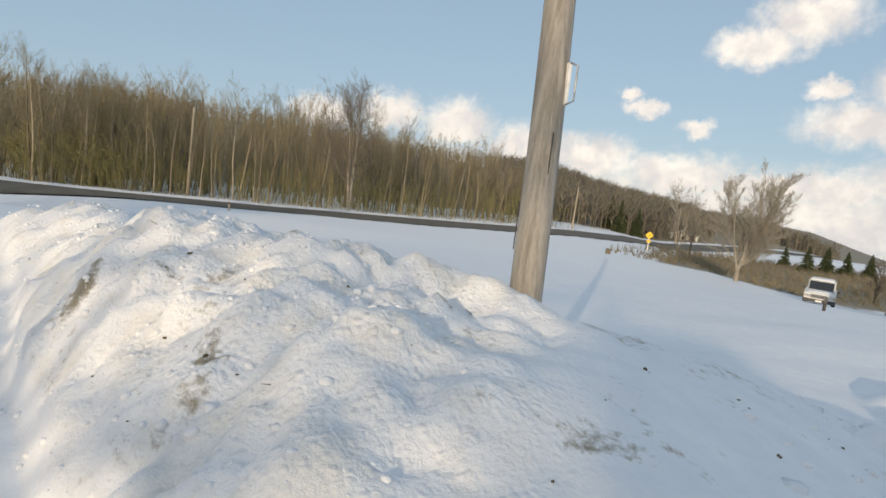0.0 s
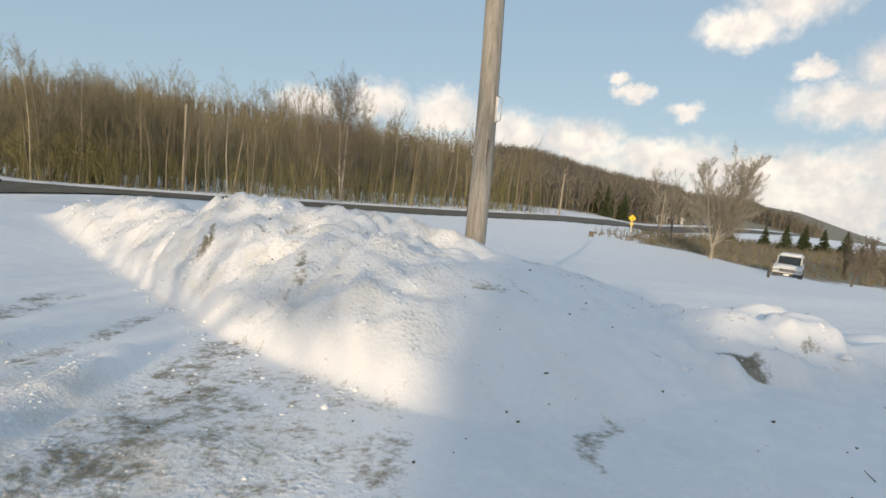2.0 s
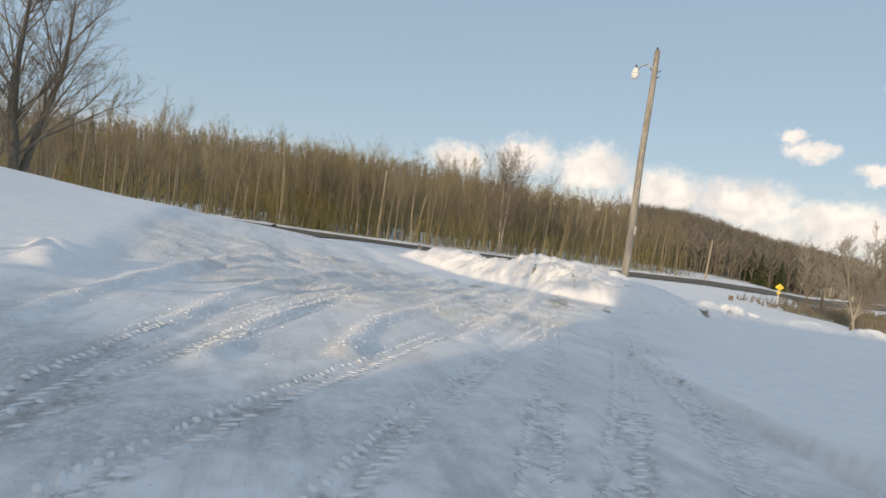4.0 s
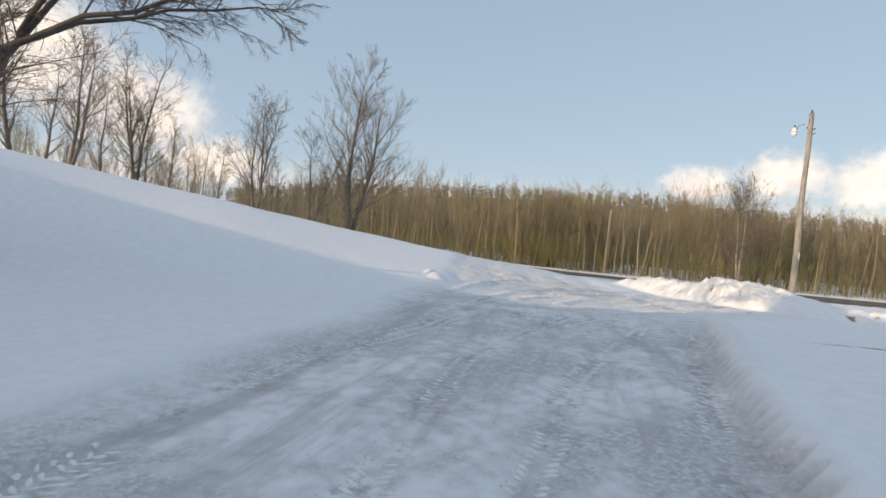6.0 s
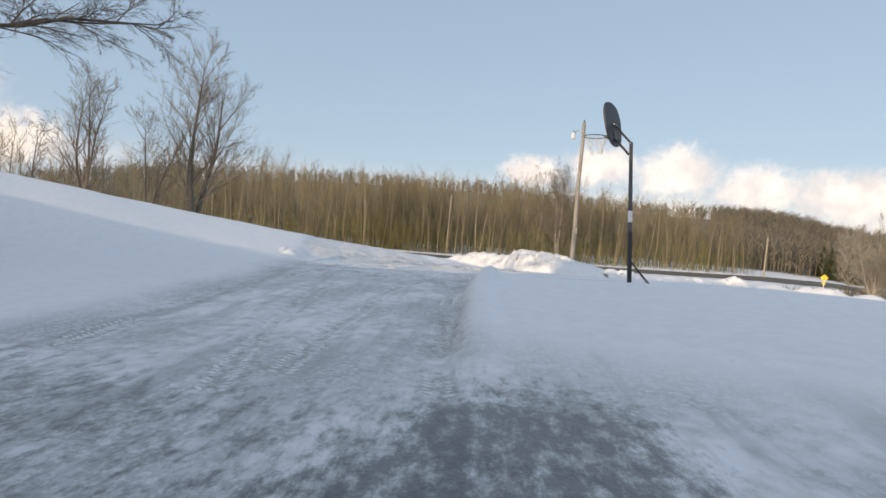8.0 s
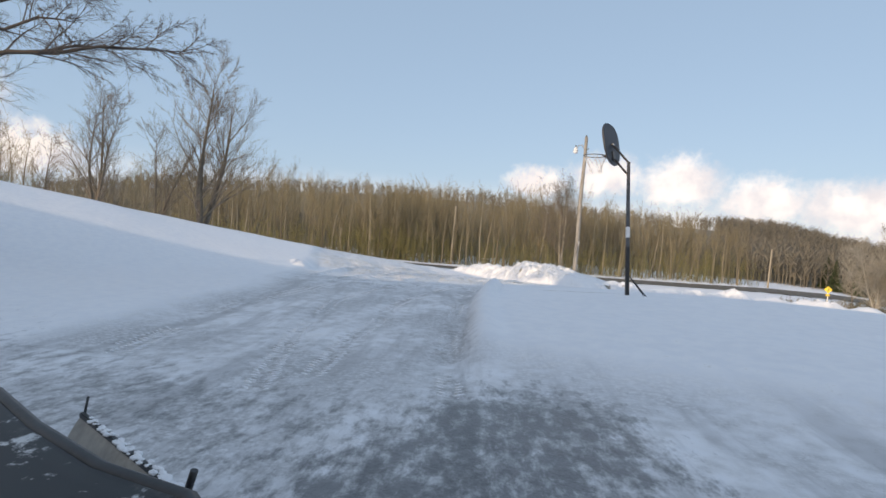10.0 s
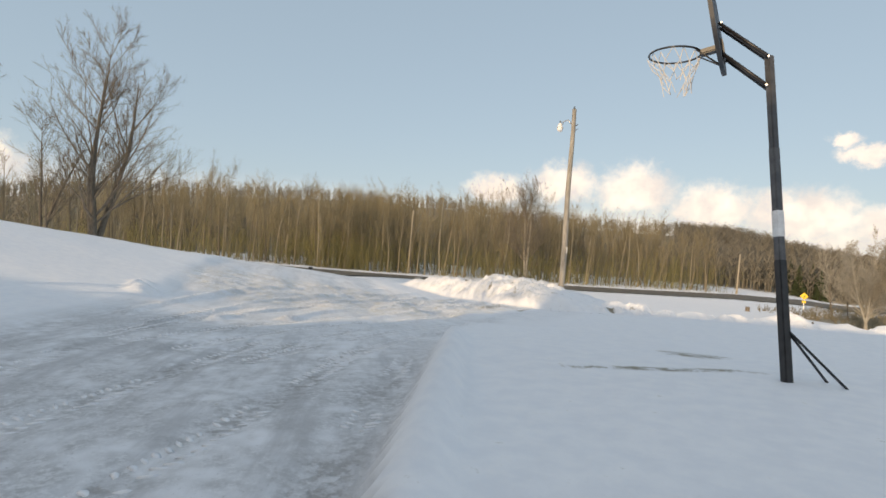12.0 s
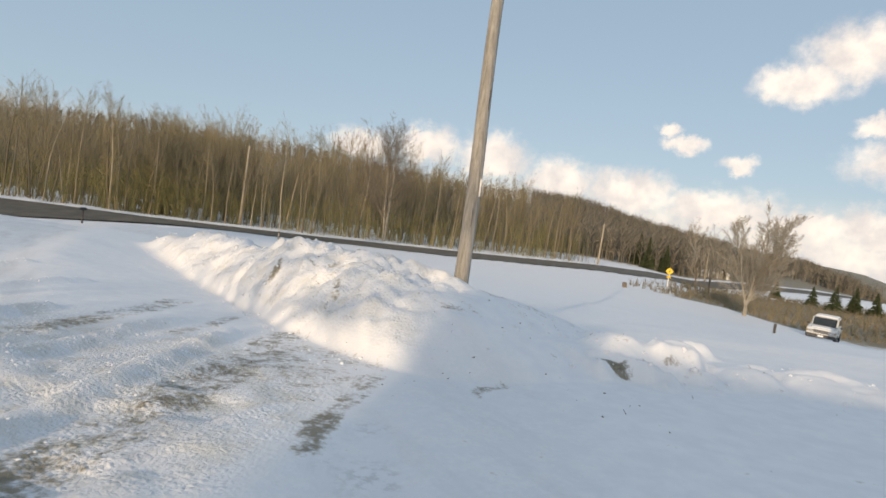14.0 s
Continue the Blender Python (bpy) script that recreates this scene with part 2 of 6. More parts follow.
# grey post metal, with the sun on its upper half put into the colour
SUNLIT_STEEL = plain("sunlit_grey_steel", (0.05, 0.052, 0.058), (0.11, 0.112, 0.118), 0.5, scale=9.0, relief=0.001)
NET = plain("white_net_cord", (0.6, 0.6, 0.6), (0.8, 0.8, 0.8), 0.8, scale=30.0)
STICKER = plain("white_sticker", (0.6, 0.6, 0.6), (0.82, 0.82, 0.82), 0.5, scale=14.0)
BLADE_STEEL = plain("scraped_blade_steel", (0.16, 0.155, 0.14), (0.36, 0.35, 0.32), 0.5, 0.25, scale=6.0, relief=0.002)
YELLOW = plain("yellow_sign_sheet", (0.75, 0.48, 0.015), (0.85, 0.56, 0.03), 0.4, scale=10.0)
SIGN_BLACK = plain("black_sign_print", (0.015, 0.015, 0.015), (0.03, 0.03, 0.03), 0.5)
RED_BOARD = plain("weathered_brown_boards", (0.13, 0.09, 0.065), (0.29, 0.205, 0.15), 0.85, scale=3.0, relief=0.004, stretch=(1, 1, 0.15))
FADED_GREEN = plain("faded_green_paint", (0.10, 0.16, 0.15), (0.17, 0.25, 0.23), 0.8, scale=4.0)
DARK_TRIM = plain("dark_eaves_trim", (0.05, 0.045, 0.04), (0.09, 0.08, 0.07), 0.8, scale=6.0)
CAR_WHITE = plain("white_car_paint", (0.60, 0.62, 0.62), (0.72, 0.73, 0.72), 0.28, scale=3.0)
CAR_GLASS = plain("dark_car_glass", (0.02, 0.025, 0.03), (0.04, 0.045, 0.05), 0.08, scale=2.0)
CHROME = plain("dull_chrome", (0.45, 0.46, 0.47), (0.6, 0.6, 0.61), 0.25, 0.9, scale=9.0)
RUBBER = plain("black_rubber", (0.012, 0.012, 0.012), (0.03, 0.03, 0.03), 0.8, scale=15.0)
GREY_PLASTIC = plain("grey_bumper_plastic", (0.05, 0.05, 0.052), (0.10, 0.10, 0.10), 0.6, scale=8.0)
BROWN_BOX = plain("brown_cabinet_paint", (0.09, 0.07, 0.05), (0.16, 0.13, 0.10), 0.6, scale=8.0)
SIDING = plain("beige_siding", (0.42, 0.38, 0.31), (0.5, 0.46, 0.38), 0.7, scale=2.0, stretch=(0.2, 0.2, 3))
SHINGLE = plain("grey_shingles", (0.08, 0.08, 0.085), (0.14, 0.14, 0.145), 0.85, scale=6.0)
CLOD = woodland("dirt_clods", (0.07, 0.055, 0.03), (0.20, 0.16, 0.10))
ORANGE = plain("faded_orange_marker", (0.42, 0.30, 0.20), (0.6, 0.5, 0.4), 0.6)


def scraped_black():
    """Black steel from which paint is scraped and on which snow has frozen."""
    m, n, bsdf = material("scraped_black_steel")
    co = n.add("ShaderNodeTexCoord").outputs["Object"]
    worn = n.ramp(n.noise(co, 9.0, 6.0, 0.7), 0.55, 0.66)
    snowy = n.ramp(n.noise(n.vec("ADD", co, (3, 1, 7)), 16.0, 6.0, 0.7), 0.56, 0.66)
    c = n.mix(worn, (0.016, 0.016, 0.018, 1), (0.10, 0.09, 0.085, 1))
    n.put(bsdf.inputs["Base Color"], n.mix(snowy, c, (0.6, 0.6, 0.6, 1)))
    bsdf.inputs["Roughness"].default_value = 0.5
    return m


SCRAPED_BLACK = scraped_black()

# ---- shape helpers ----


def part(name, bm, mat, parent=None, label=""):
    """Links a bmesh as one mesh object under a thing or a part."""
    me = bpy.data.meshes.new(name)
    bm.to_mesh(me)
    bm.free()
    return part_of(name, me, mat, parent, label)


def part_of(name, me, mat, parent=None, label=""):
    if mat is not None and not me.materials:
        me.materials.append(mat)
    ob = new(name, me)
    if parent is not None:
        ob.parent = parent
    return tagged(ob, label)


def thing(name, place, label, category, group="", turn=0.0, kind=""):
    ob = new(name)
    ob.matrix_basis = pose(*place, 0, 0, turn)
    return tagged(ob, label, category, group, kind)


def mesh_from(name, verts, faces, smooth=False):
    me = bpy.data.meshes.new(name)
    me.from_pydata(verts, [], faces)
    if smooth:
        me.polygons.foreach_set("use_smooth", [True] * len(me.polygons))
    return me


def box(bm, size, centre, turn=None, bevel=0.0, taper=1.0):
    """A block with bevelled edges; taper narrows its top."""
    made = bmesh.ops.create_cube(bm, size=1.0)["verts"]
    for v in made:
        k = taper if v.co.z > 0 else 1.0
        v.co = Vector((v.co.x * size[0] * k, v.co.y * size[1] * k, v.co.z * size[2]))
    if bevel:
        edges = list({e for v in made for e in v.link_edges})
        made = list({v for f in bmesh.ops.bevel(bm, geom=edges, offset=bevel, segments=2, affect="EDGES")["faces"] for v in f.verts} | {v for v in made if v.is_valid})
    m = Matrix.Translation(centre) @ (turn if turn is not None else Matrix())
    bmesh.ops.transform(bm, matrix=m, verts=made)
    return made


def tube(bm, points, radii, sides=8, caps=True, smooth=True):
    """A tapered tube along a line of points."""
    points = [Vector(p) for p in points]
    if not isinstance(radii, (list, tuple)):
        radii = [radii] * len(points)
    rings = []
    for i, p in enumerate(points):
        d = (points[min(i + 1, len(points) - 1)] - points[max(i - 1, 0)]).normalized()
        a = d.orthogonal().normalized() if i == 0 else (a - d * a.dot(d)).normalized()
        b = d.cross(a)
        rings.append([bm.verts.new(p + radii[i] * (math.cos(k * math.tau / sides) * a + math.sin(k * math.tau / sides) * b)) for k in range(sides)])
    for r, s in zip(rings, rings[1:]):
        for k in range(sides):
            f = bm.faces.new((r[k], r[(k + 1) % sides], s[(k + 1) % sides], s[k]))
            f.smooth = smooth
    if caps:
        bm.faces.new(rings[0][::-1])
        bm.faces.new(rings[-1])


def ring(bm, centre, normal, radius, thick, segments=36, sides=6):
    n = Vector(normal).normalized()
    a = n.orthogonal().normalized()
    b = n.cross(a)
    rows = []
    for i in range(segments):
        c, s = math.cos(i * math.tau / segments), math.sin(i * math.tau / segments)
        out = c * a + s * b
        rows.append([bm.verts.new(Vector(centre) + out * (radius + thick * math.cos(k * math.tau / sides)) + n * thick * math.sin(k * math.tau / sides)) for k in range(sides)])
    for i in range(segments):
        r, s = rows[i], rows[(i + 1) % segments]
        for k in range(sides):
            bm.faces.new((r[k], s[k], s[(k + 1) % sides], r[(k + 1) % sides])).smooth = True


def prism(bm, outline, depth, m=None, bevel=0.0):
    """An outline in x and z, drawn out along y by depth."""
    front = [bm.verts.new((x, 0.0, z)) for x, z in outline]
    rear = [bm.verts.new((x, depth, z)) for x, z in outline]
    faces = [bm.faces.new(front), bm.faces.new(rear[::-1])]
    k = len(front)
    for i in range(k):
        faces.append(bm.faces.new((front[(i + 1) % k], front[i], rear[i], rear[(i + 1) % k])))
    verts = front + rear
    if bevel:
        edges = list({e for f in faces for e in f.edges})
        made = bmesh.ops.bevel(bm, geom=edges, offset=bevel, segments=2, affect="EDGES")
        verts = list({v for f in made["faces"] for v in f.verts} | {v for v in verts if v.is_valid})
    bmesh.ops.recalc_face_normals(bm, faces=[f for f in bm.faces])
    if m is not None:
        bmesh.ops.transform(bm, matrix=m, verts=verts)


# ---- the lie of the land ----


def lattice(ix, iy, seed):
    h = np.sin(ix * 127.1 + iy * 311.7 + seed * 74.7) * 43758.5453
    return h - np.floor(h)


def value_noise(x, y, seed=0):
    ix, iy = np.floor(x), np.floor(y)
    fx, fy = x - ix, y - iy
    fx, fy = fx * fx * (3 - 2 * fx), fy * fy * (3 - 2 * fy)
    a, b = lattice(ix, iy, seed), lattice(ix + 1, iy, seed)
    c, d = lattice(ix, iy + 1, seed), lattice(ix + 1, iy + 1, seed)
    return (a * (1 - fx) + b * fx) * (1 - fy) + (c * (1 - fx) + d * fx) * fy


def fbm(x, y, scale, octaves=4, seed=0, gain=0.5):
    total, amp, norm = 0.0, 1.0, 0.0
    for k in range(octaves):
        total = total + amp * (value_noise(x * scale + 17.3 * k, y * scale - 9.1 * k, seed + k) - 0.5)
        norm, amp, scale = norm + amp, amp * gain, scale * 2.03
    return total / norm


def cobbles(x, y, scale, seed):
    """Rounded lumps side by side, like crumbled snow: 0 in the creases to 1 on top."""
    x, y = x * scale, y * scale
    ix, iy = np.floor(x), np.floor(y)
    best = np.full(np.shape(x), 9.0)
    for dx in (-1, 0, 1):
        for dy in (-1, 0, 1):
            cx, cy = ix + dx, iy + dy
            px, py = cx + lattice(cx, cy, seed), cy + lattice(cx, cy, seed + 5)
            best = np.minimum(best, (x - px) ** 2 + (y - py) ** 2)
    return np.sqrt(np.maximum(1.0 - best, 0.0))


def smooth(low, high, v):
    t = np.clip((v - low) / (high - low), 0.0, 1.0)
    return t * t * (3 - 2 * t)


def near_line(x, y, line):
    """Distance to a line of points, the way along it and the signed offset (right of it is positive)."""
    best = np.full(np.shape(x), 1e9)
    along, side = np.zeros(np.shape(x)), np.zeros(np.shape(x))
    run = 0.0
    for (ax, ay), (bx, by) in zip(line, line[1:]):
        dx, dy = bx - ax, by - ay
        size = math.hypot(dx, dy)
        t = np.clip(((x - ax) * dx + (y - ay) * dy) / size**2, 0, 1)
        px, py = x - ax - t * dx, y - ay - t * dy
        d = np.hypot(px, py)
        nearer = d < best
        best = np.where(nearer, d, best)
        along = np.where(nearer, run + t * size, along)
        side = np.where(nearer, (dy * (x - ax) - dx * (y - ay)) / size, side)
        run += size
    return best, along, side


def curve(points, steps=8):
    """A smooth line through points."""
    pts = [Vector(p).to_3d() for p in points]
    pts = [2 * pts[0] - pts[1], *pts, 2 * pts[-1] - pts[-2]]
    made = []
    for a, b, c, d in zip(pts, pts[1:], pts[2:], pts[3:]):
        for k in range(steps):
            t = k / steps
            p = 0.5 * (2 * b + (c - a) * t + (2 * a - 5 * b + 4 * c - d) * t * t + (3 * b - a - 3 * c + d) * t**3)
            made.append((p.x, p.y))
    made.append((pts[-2].x, pts[-2].y))
    return made


ROAD = curve([(-260, 6), (-160, 13), (-100, 21), (-70, 26), (-51, 31), (-41, 35.5), (-34, 41.5), (-24, 51), (-12, 61), (2, 74), (13, 85), (26, 102), (48, 124), (95, 150), (200, 190)], 6)
DRIVE = curve([(9.5, -27), (6.4, -20.5), (3.2, -15.2), (0.0, -11.0), (-3.6, -7.0), (-8, -2.6), (-14, 3.5), (-24, 15), (-36, 33), (-39, 40)], 6)
SPUR = curve([(2.2, -13.5), (0.6, -9.5), (-0.1, -6.0), (-0.45, -3.0), (-0.45, -1.9)], 6)
DRIVE_EDGE = curve([(6.2, -19.2), (5.55, -18.05), (4.98, -17.0), (4.3, -15.8), (3.6, -14.5), (2.7, -12.6), (1.95, -11.0), (1.2, -9.2)], 6)

# tyre trails, and the lines of crumbs that the plough's edge left
TRAILS = [curve(p, 4) for p in (
    [(-1.2, -13.0), (-1.79, -12.1), (-2.61, -10.68), (-3.29, -9.08), (-4.4, -6.0), (-5.2, -1.0)],
    [(-1.4, -12.6), (-1.73, -11.6), (-2.33, -10.07), (-3.07, -8.26), (-3.82, -5.92), (-4.4, -2.0)],
    [(-0.7, -13.0), (-0.89, -11.86), (-1.02, -10.67), (-1.19, -8.95), (-1.49, -6.45), (-1.9, -3.0)],
    [(0.1, -13.0), (-0.21, -11.36), (-0.28, -10.68), (-0.4, -9.55), (-0.56, -7.5), (-0.79, -4.8), (-1.0, -2.6)],
    [(1.0, -13.0), (0.54, -11.55), (0.23, -10.1), (-0.25, -7.84), (-0.88, -5.0), (-1.1, -2.6)],
    [(1.1, -13.0), (0.82, -11.28), (0.68, -9.6), (0.39, -6.83), (0.09, -4.1), (-0.05, -2.4)],
    [(1.6, -12.5), (1.33, -10.8), (1.18, -9.8), (0.87, -8.3), (0.41, -5.4), (0.2, -2.8)],
    [(4.9, -19.7), (4.0, -18.7), (3.26, -17.8), (2.69, -17.0), (1.92, -15.9), (1.23, -14.2), (0.3, -12.0)],
    [(3.2, -19.8), (2.36, -18.7), (1.83, -18.0), (1.11, -16.9), (0.64, -15.6), (-0.6, -13.2)],
    [(4.9, -19.2), (4.15, -18.0), (3.65, -17.0), (2.9, -15.7), (2.33, -14.0), (1.6, -12.2)],
    [(6.0, -19.0), (5.35, -18.04), (4.8, -17.15), (4.05, -15.85), (3.28, -14.4), (2.1, -12.0)],
    [(2.9, -19.6), (2.06, -18.4), (1.5, -17.7), (0.8, -16.6), (0.3, -15.2), (-1.0, -12.8)],
)]
# strips scraped down to the soil in front of the bank
SCRAPES = [(curve(p, 4), wide, much) for p, wide, much in (
    ([(-1.80, -0.45), (-1.58, -1.2), (-1.39, -2.0), (-1.25, -2.84), (-1.12, -3.7)], 0.36, 0.86),
    ([(-0.62, -0.75), (-0.48, -1.3), (-0.38, -1.94), (-0.24, -2.9)], 0.16, 0.72),
    ([(-3.95, 0.5), (-3.76, -0.15), (-3.62, -1.06), (-3.5, -1.9)], 0.30, 0.75),
    ([(-2.75, 0.1), (-2.66, -0.5), (-2.6, -1.1)], 0.15, 0.65),
)]
FURROWS = [curve(p, 4) for p in (
    [(-3.2, -11.6), (-4.6, -9.9), (-6.2, -7.2), (-6.9, -4.0), (-7.2, 1.0)],
    [(-2.0, -12.0), (-3.0, -10.2), (-4.3, -8.2), (-5.3, -5.0), (-5.6, 0.6)],
    [(-1.7, -11.2), (-2.9, -9.0), (-3.7, -6.4), (-4.3, -1.0)],
    [(-1.3, -10.2), (-2.0, -8.4), (-2.5, -5.0), (-3.0, -0.6)],
    [(-0.9, -8.6), (-1.2, -6.2), (-1.6, -3.4), (-2.2, -0.8)],
)]

# the long bank that the plough pushed up, along x: front foot, crest, back foot, height
BANK_X = [-10.6, -9.4, -8.3, -7.3, -6.2, -5.2, -4.3, -3.4, -2.6, -2.0, -1.5, -1.0, -0.5, 0.0, 0.5, 1.0, 1.5, 2.2]
BANK_FRONT = [6.6, 5.8, 4.9, 4.15, 3.3, 2.55, 1.8, 1.0, 0.3, -0.2, -0.55, -0.82, -1.05, -1.1, -0.9, -0.5, -0.1, 0.4]
BANK_CREST = [7.3, 7.0, 6.5, 5.9, 4.9, 4.0, 3.2, 2.3, 1.5, 1.05, 0.85, 0.85, 0.95, 1.1, 1.25, 1.35, 1.4, 1.4]
BANK_BACK = [8.0, 8.3, 8.1, 7.6, 6.6, 5.7, 4.9, 4.2, 3.7, 3.4, 3.3, 3.3, 3.3, 3.3, 3.2, 3.1, 2.8, 2.4]
BANK_HIGH = [0.0, 0.28, 0.52, 0.66, 0.64, 0.70, 0.78, 0.79, 0.80, 0.80, 0.77, 0.70, 0.63, 0.56, 0.46, 0.33, 0.17, 0.0]
# single lumps: x, y, height, reach
HEAPS = [
    (1.55, 0.72, 0.40, 0.75), (2.1, 0.95, 0.26, 0.7), (1.05, 0.45, 0.26, 0.6), (1.25, 1.15, 0.34, 0.4), (1.6, 1.5, 0.18, 0.6), (3.3, 1.8, 0.08, 0.5), (4.0, 1.9, 0.07, 0.45), (2.9, 1.0, 0.10, 0.7), (3.7, 1.2, 0.12, 0.9), (4.9, 0.7, 0.13, 0.6), (5.6, 0.6, 0.18, 0.7), (6.1, 0.65, 0.30, 0.42), (6.45, 0.5, 0.2, 0.4), (7.1, 1.1, 0.12, 0.9), (8.3, 1.9, 0.14, 0.6), (8.9, 2.1, 0.2, 0.5), (9.25, 2.3, 0.24, 0.45), (10.2, 2.8, 0.12, 1.0), (11.4, 3.6, 0.14, 0.8), (-5.9, -9.75, 0.12, 0.34), (-6.2, -9.6, 0.13, 0.3), (-5.6, -9.95, 0.08, 0.3), (-6.6, -9.3, 0.09, 0.4), (-5.5, 12.2, 0.12, 0.3), (-5.1, 11.7, 0.10, 0.28), (-4.4, 12.2, 0.12, 0.3), (-4.0, 11.9, 0.10, 0.28),
    (15.4, 18.4, 0.6, 0.9), (14.5, 18.2, 0.38, 0.8), (16.6, 17.7, 0.3, 0.9), (2.9, 3.0, 0.12, 0.5), (4.6, 0.4, 0.12, 0.5),
]


def land(x, y):
    """Height of the land without heaps, prints and small unevenness."""
    x, y = np.asarray(x, float), np.asarray(y, float)
    base = np.interp(y, [-60, -30, -22, -18, -16, -14, -11, -8, -2, 2, 10, 20, 30, 40, 52, 70, 400], [1.9, 1.36, 1.36, 1.37, 1.42, 1.43, 1.33, 1.15, 0.85, 0.58, -0.15, -1.0, -1.7, -2.1, -2.45, -2.6, -2.6])
    base = base + 0.035 * np.clip(x, -5, 8) * smooth(25, 5, y) - 0.05 * np.clip(x - 5, 0, 14) * smooth(12, 34, y) - 0.10 * np.clip(x - 14.5, 0, 9) * smooth(22, 36, y)
    base = base + 0.13 * np.exp(-(((x - 6) / 4) ** 2) - ((y + 11) / 3) ** 2)
    crest = np.interp(y, [-60, -30, -15, -3, 4, 14, 26, 36], [8.5, 5.5, 3.24, 1.54, 0.80, -0.5, -1.9, -2.4])
    crest = crest - 0.035 * np.clip(-16 - x, 0, 60)
    base = base + (np.maximum(crest, base - 1.5) - base) * smooth(-4.2, -15.5, x) * smooth(36, 24, y)
    # wooded ridge behind the road
    r, az = np.hypot(x, y), np.degrees(np.arctan2(x, y))
    ridge = np.interp(az, [-120, -60, -45, -30, -18, 0, 4, 8, 12.6, 15, 19, 21, 23, 25, 26.5, 28, 60], [8, 20, 25, 25, 19, 16.5, 13, 9, 5.5, 3.7, 2.2, 2.2, -2, -5, -9, -14, -14])
    fall = -0.04 * np.clip(r - 250, 0, None) * smooth(24, 28, az)
    return base + (ridge * smooth(130, 300, r) + fall) * smooth(95, 60, np.abs(az)) * smooth(0, 40, y)


def masks(x, y):
    d, along, side = near_line(x, y, DRIVE)
    ds, _, _ = near_line(x, y, SPUR)
    wob = fbm(x, y, 0.5, 3, 5) * 1.2
    pack = np.maximum(smooth(3.7, 2.9, d + wob * 0.5), 0.35 * smooth(1.9, 1.2, ds + wob * 0.4))
    pack = np.maximum(pack, 0.6 * smooth(2.6, 1.6, np.hypot((x + 3.2) * 0.8, y + 3.0) + wob * 0.5))
    e, _, eside = near_line(x, y, DRIVE_EDGE)
    inside = (y < -7.5) & (eside > 0) & (x > -2)
    keep = smooth(-18.6, -17.2, y)
    pack = np.where(inside, pack * (1 - keep) + keep * np.minimum(pack, smooth(0.02, -0.14, eside)), pack)
    rd, _, _ = near_line(x, y, ROAD)
    return d, along, side, ds, pack, e, eside, rd


def heaps(x, y):
    wob = 0.22 * fbm(x, y, 0.9, 3, 101)
    xx, yy = x + wob, y + 0.10 * fbm(x, y, 1.2, 3, 102)
    front, crest, rear, high = (np.interp(xx, BANK_X, v) for v in (BANK_FRONT, BANK_CREST, BANK_BACK, BANK_HIGH))
    a = np.clip((yy - front) / (crest - front), 0, 1)
    b = np.clip((rear - yy) / (rear - crest), 0, 1)
    top = high * np.where(yy < crest, 1 - (1 - a) ** 2.0, 1 - (1 - b) ** 1.9)
    for hx, hy, h, w in HEAPS:
        d = np.hypot(xx - hx, yy - hy) / w * (1 + 1.3 * fbm(x, y, 2.4, 3, 103))
        top = np.maximum(top, h * smooth(1.0, 0.1, d))
    return top


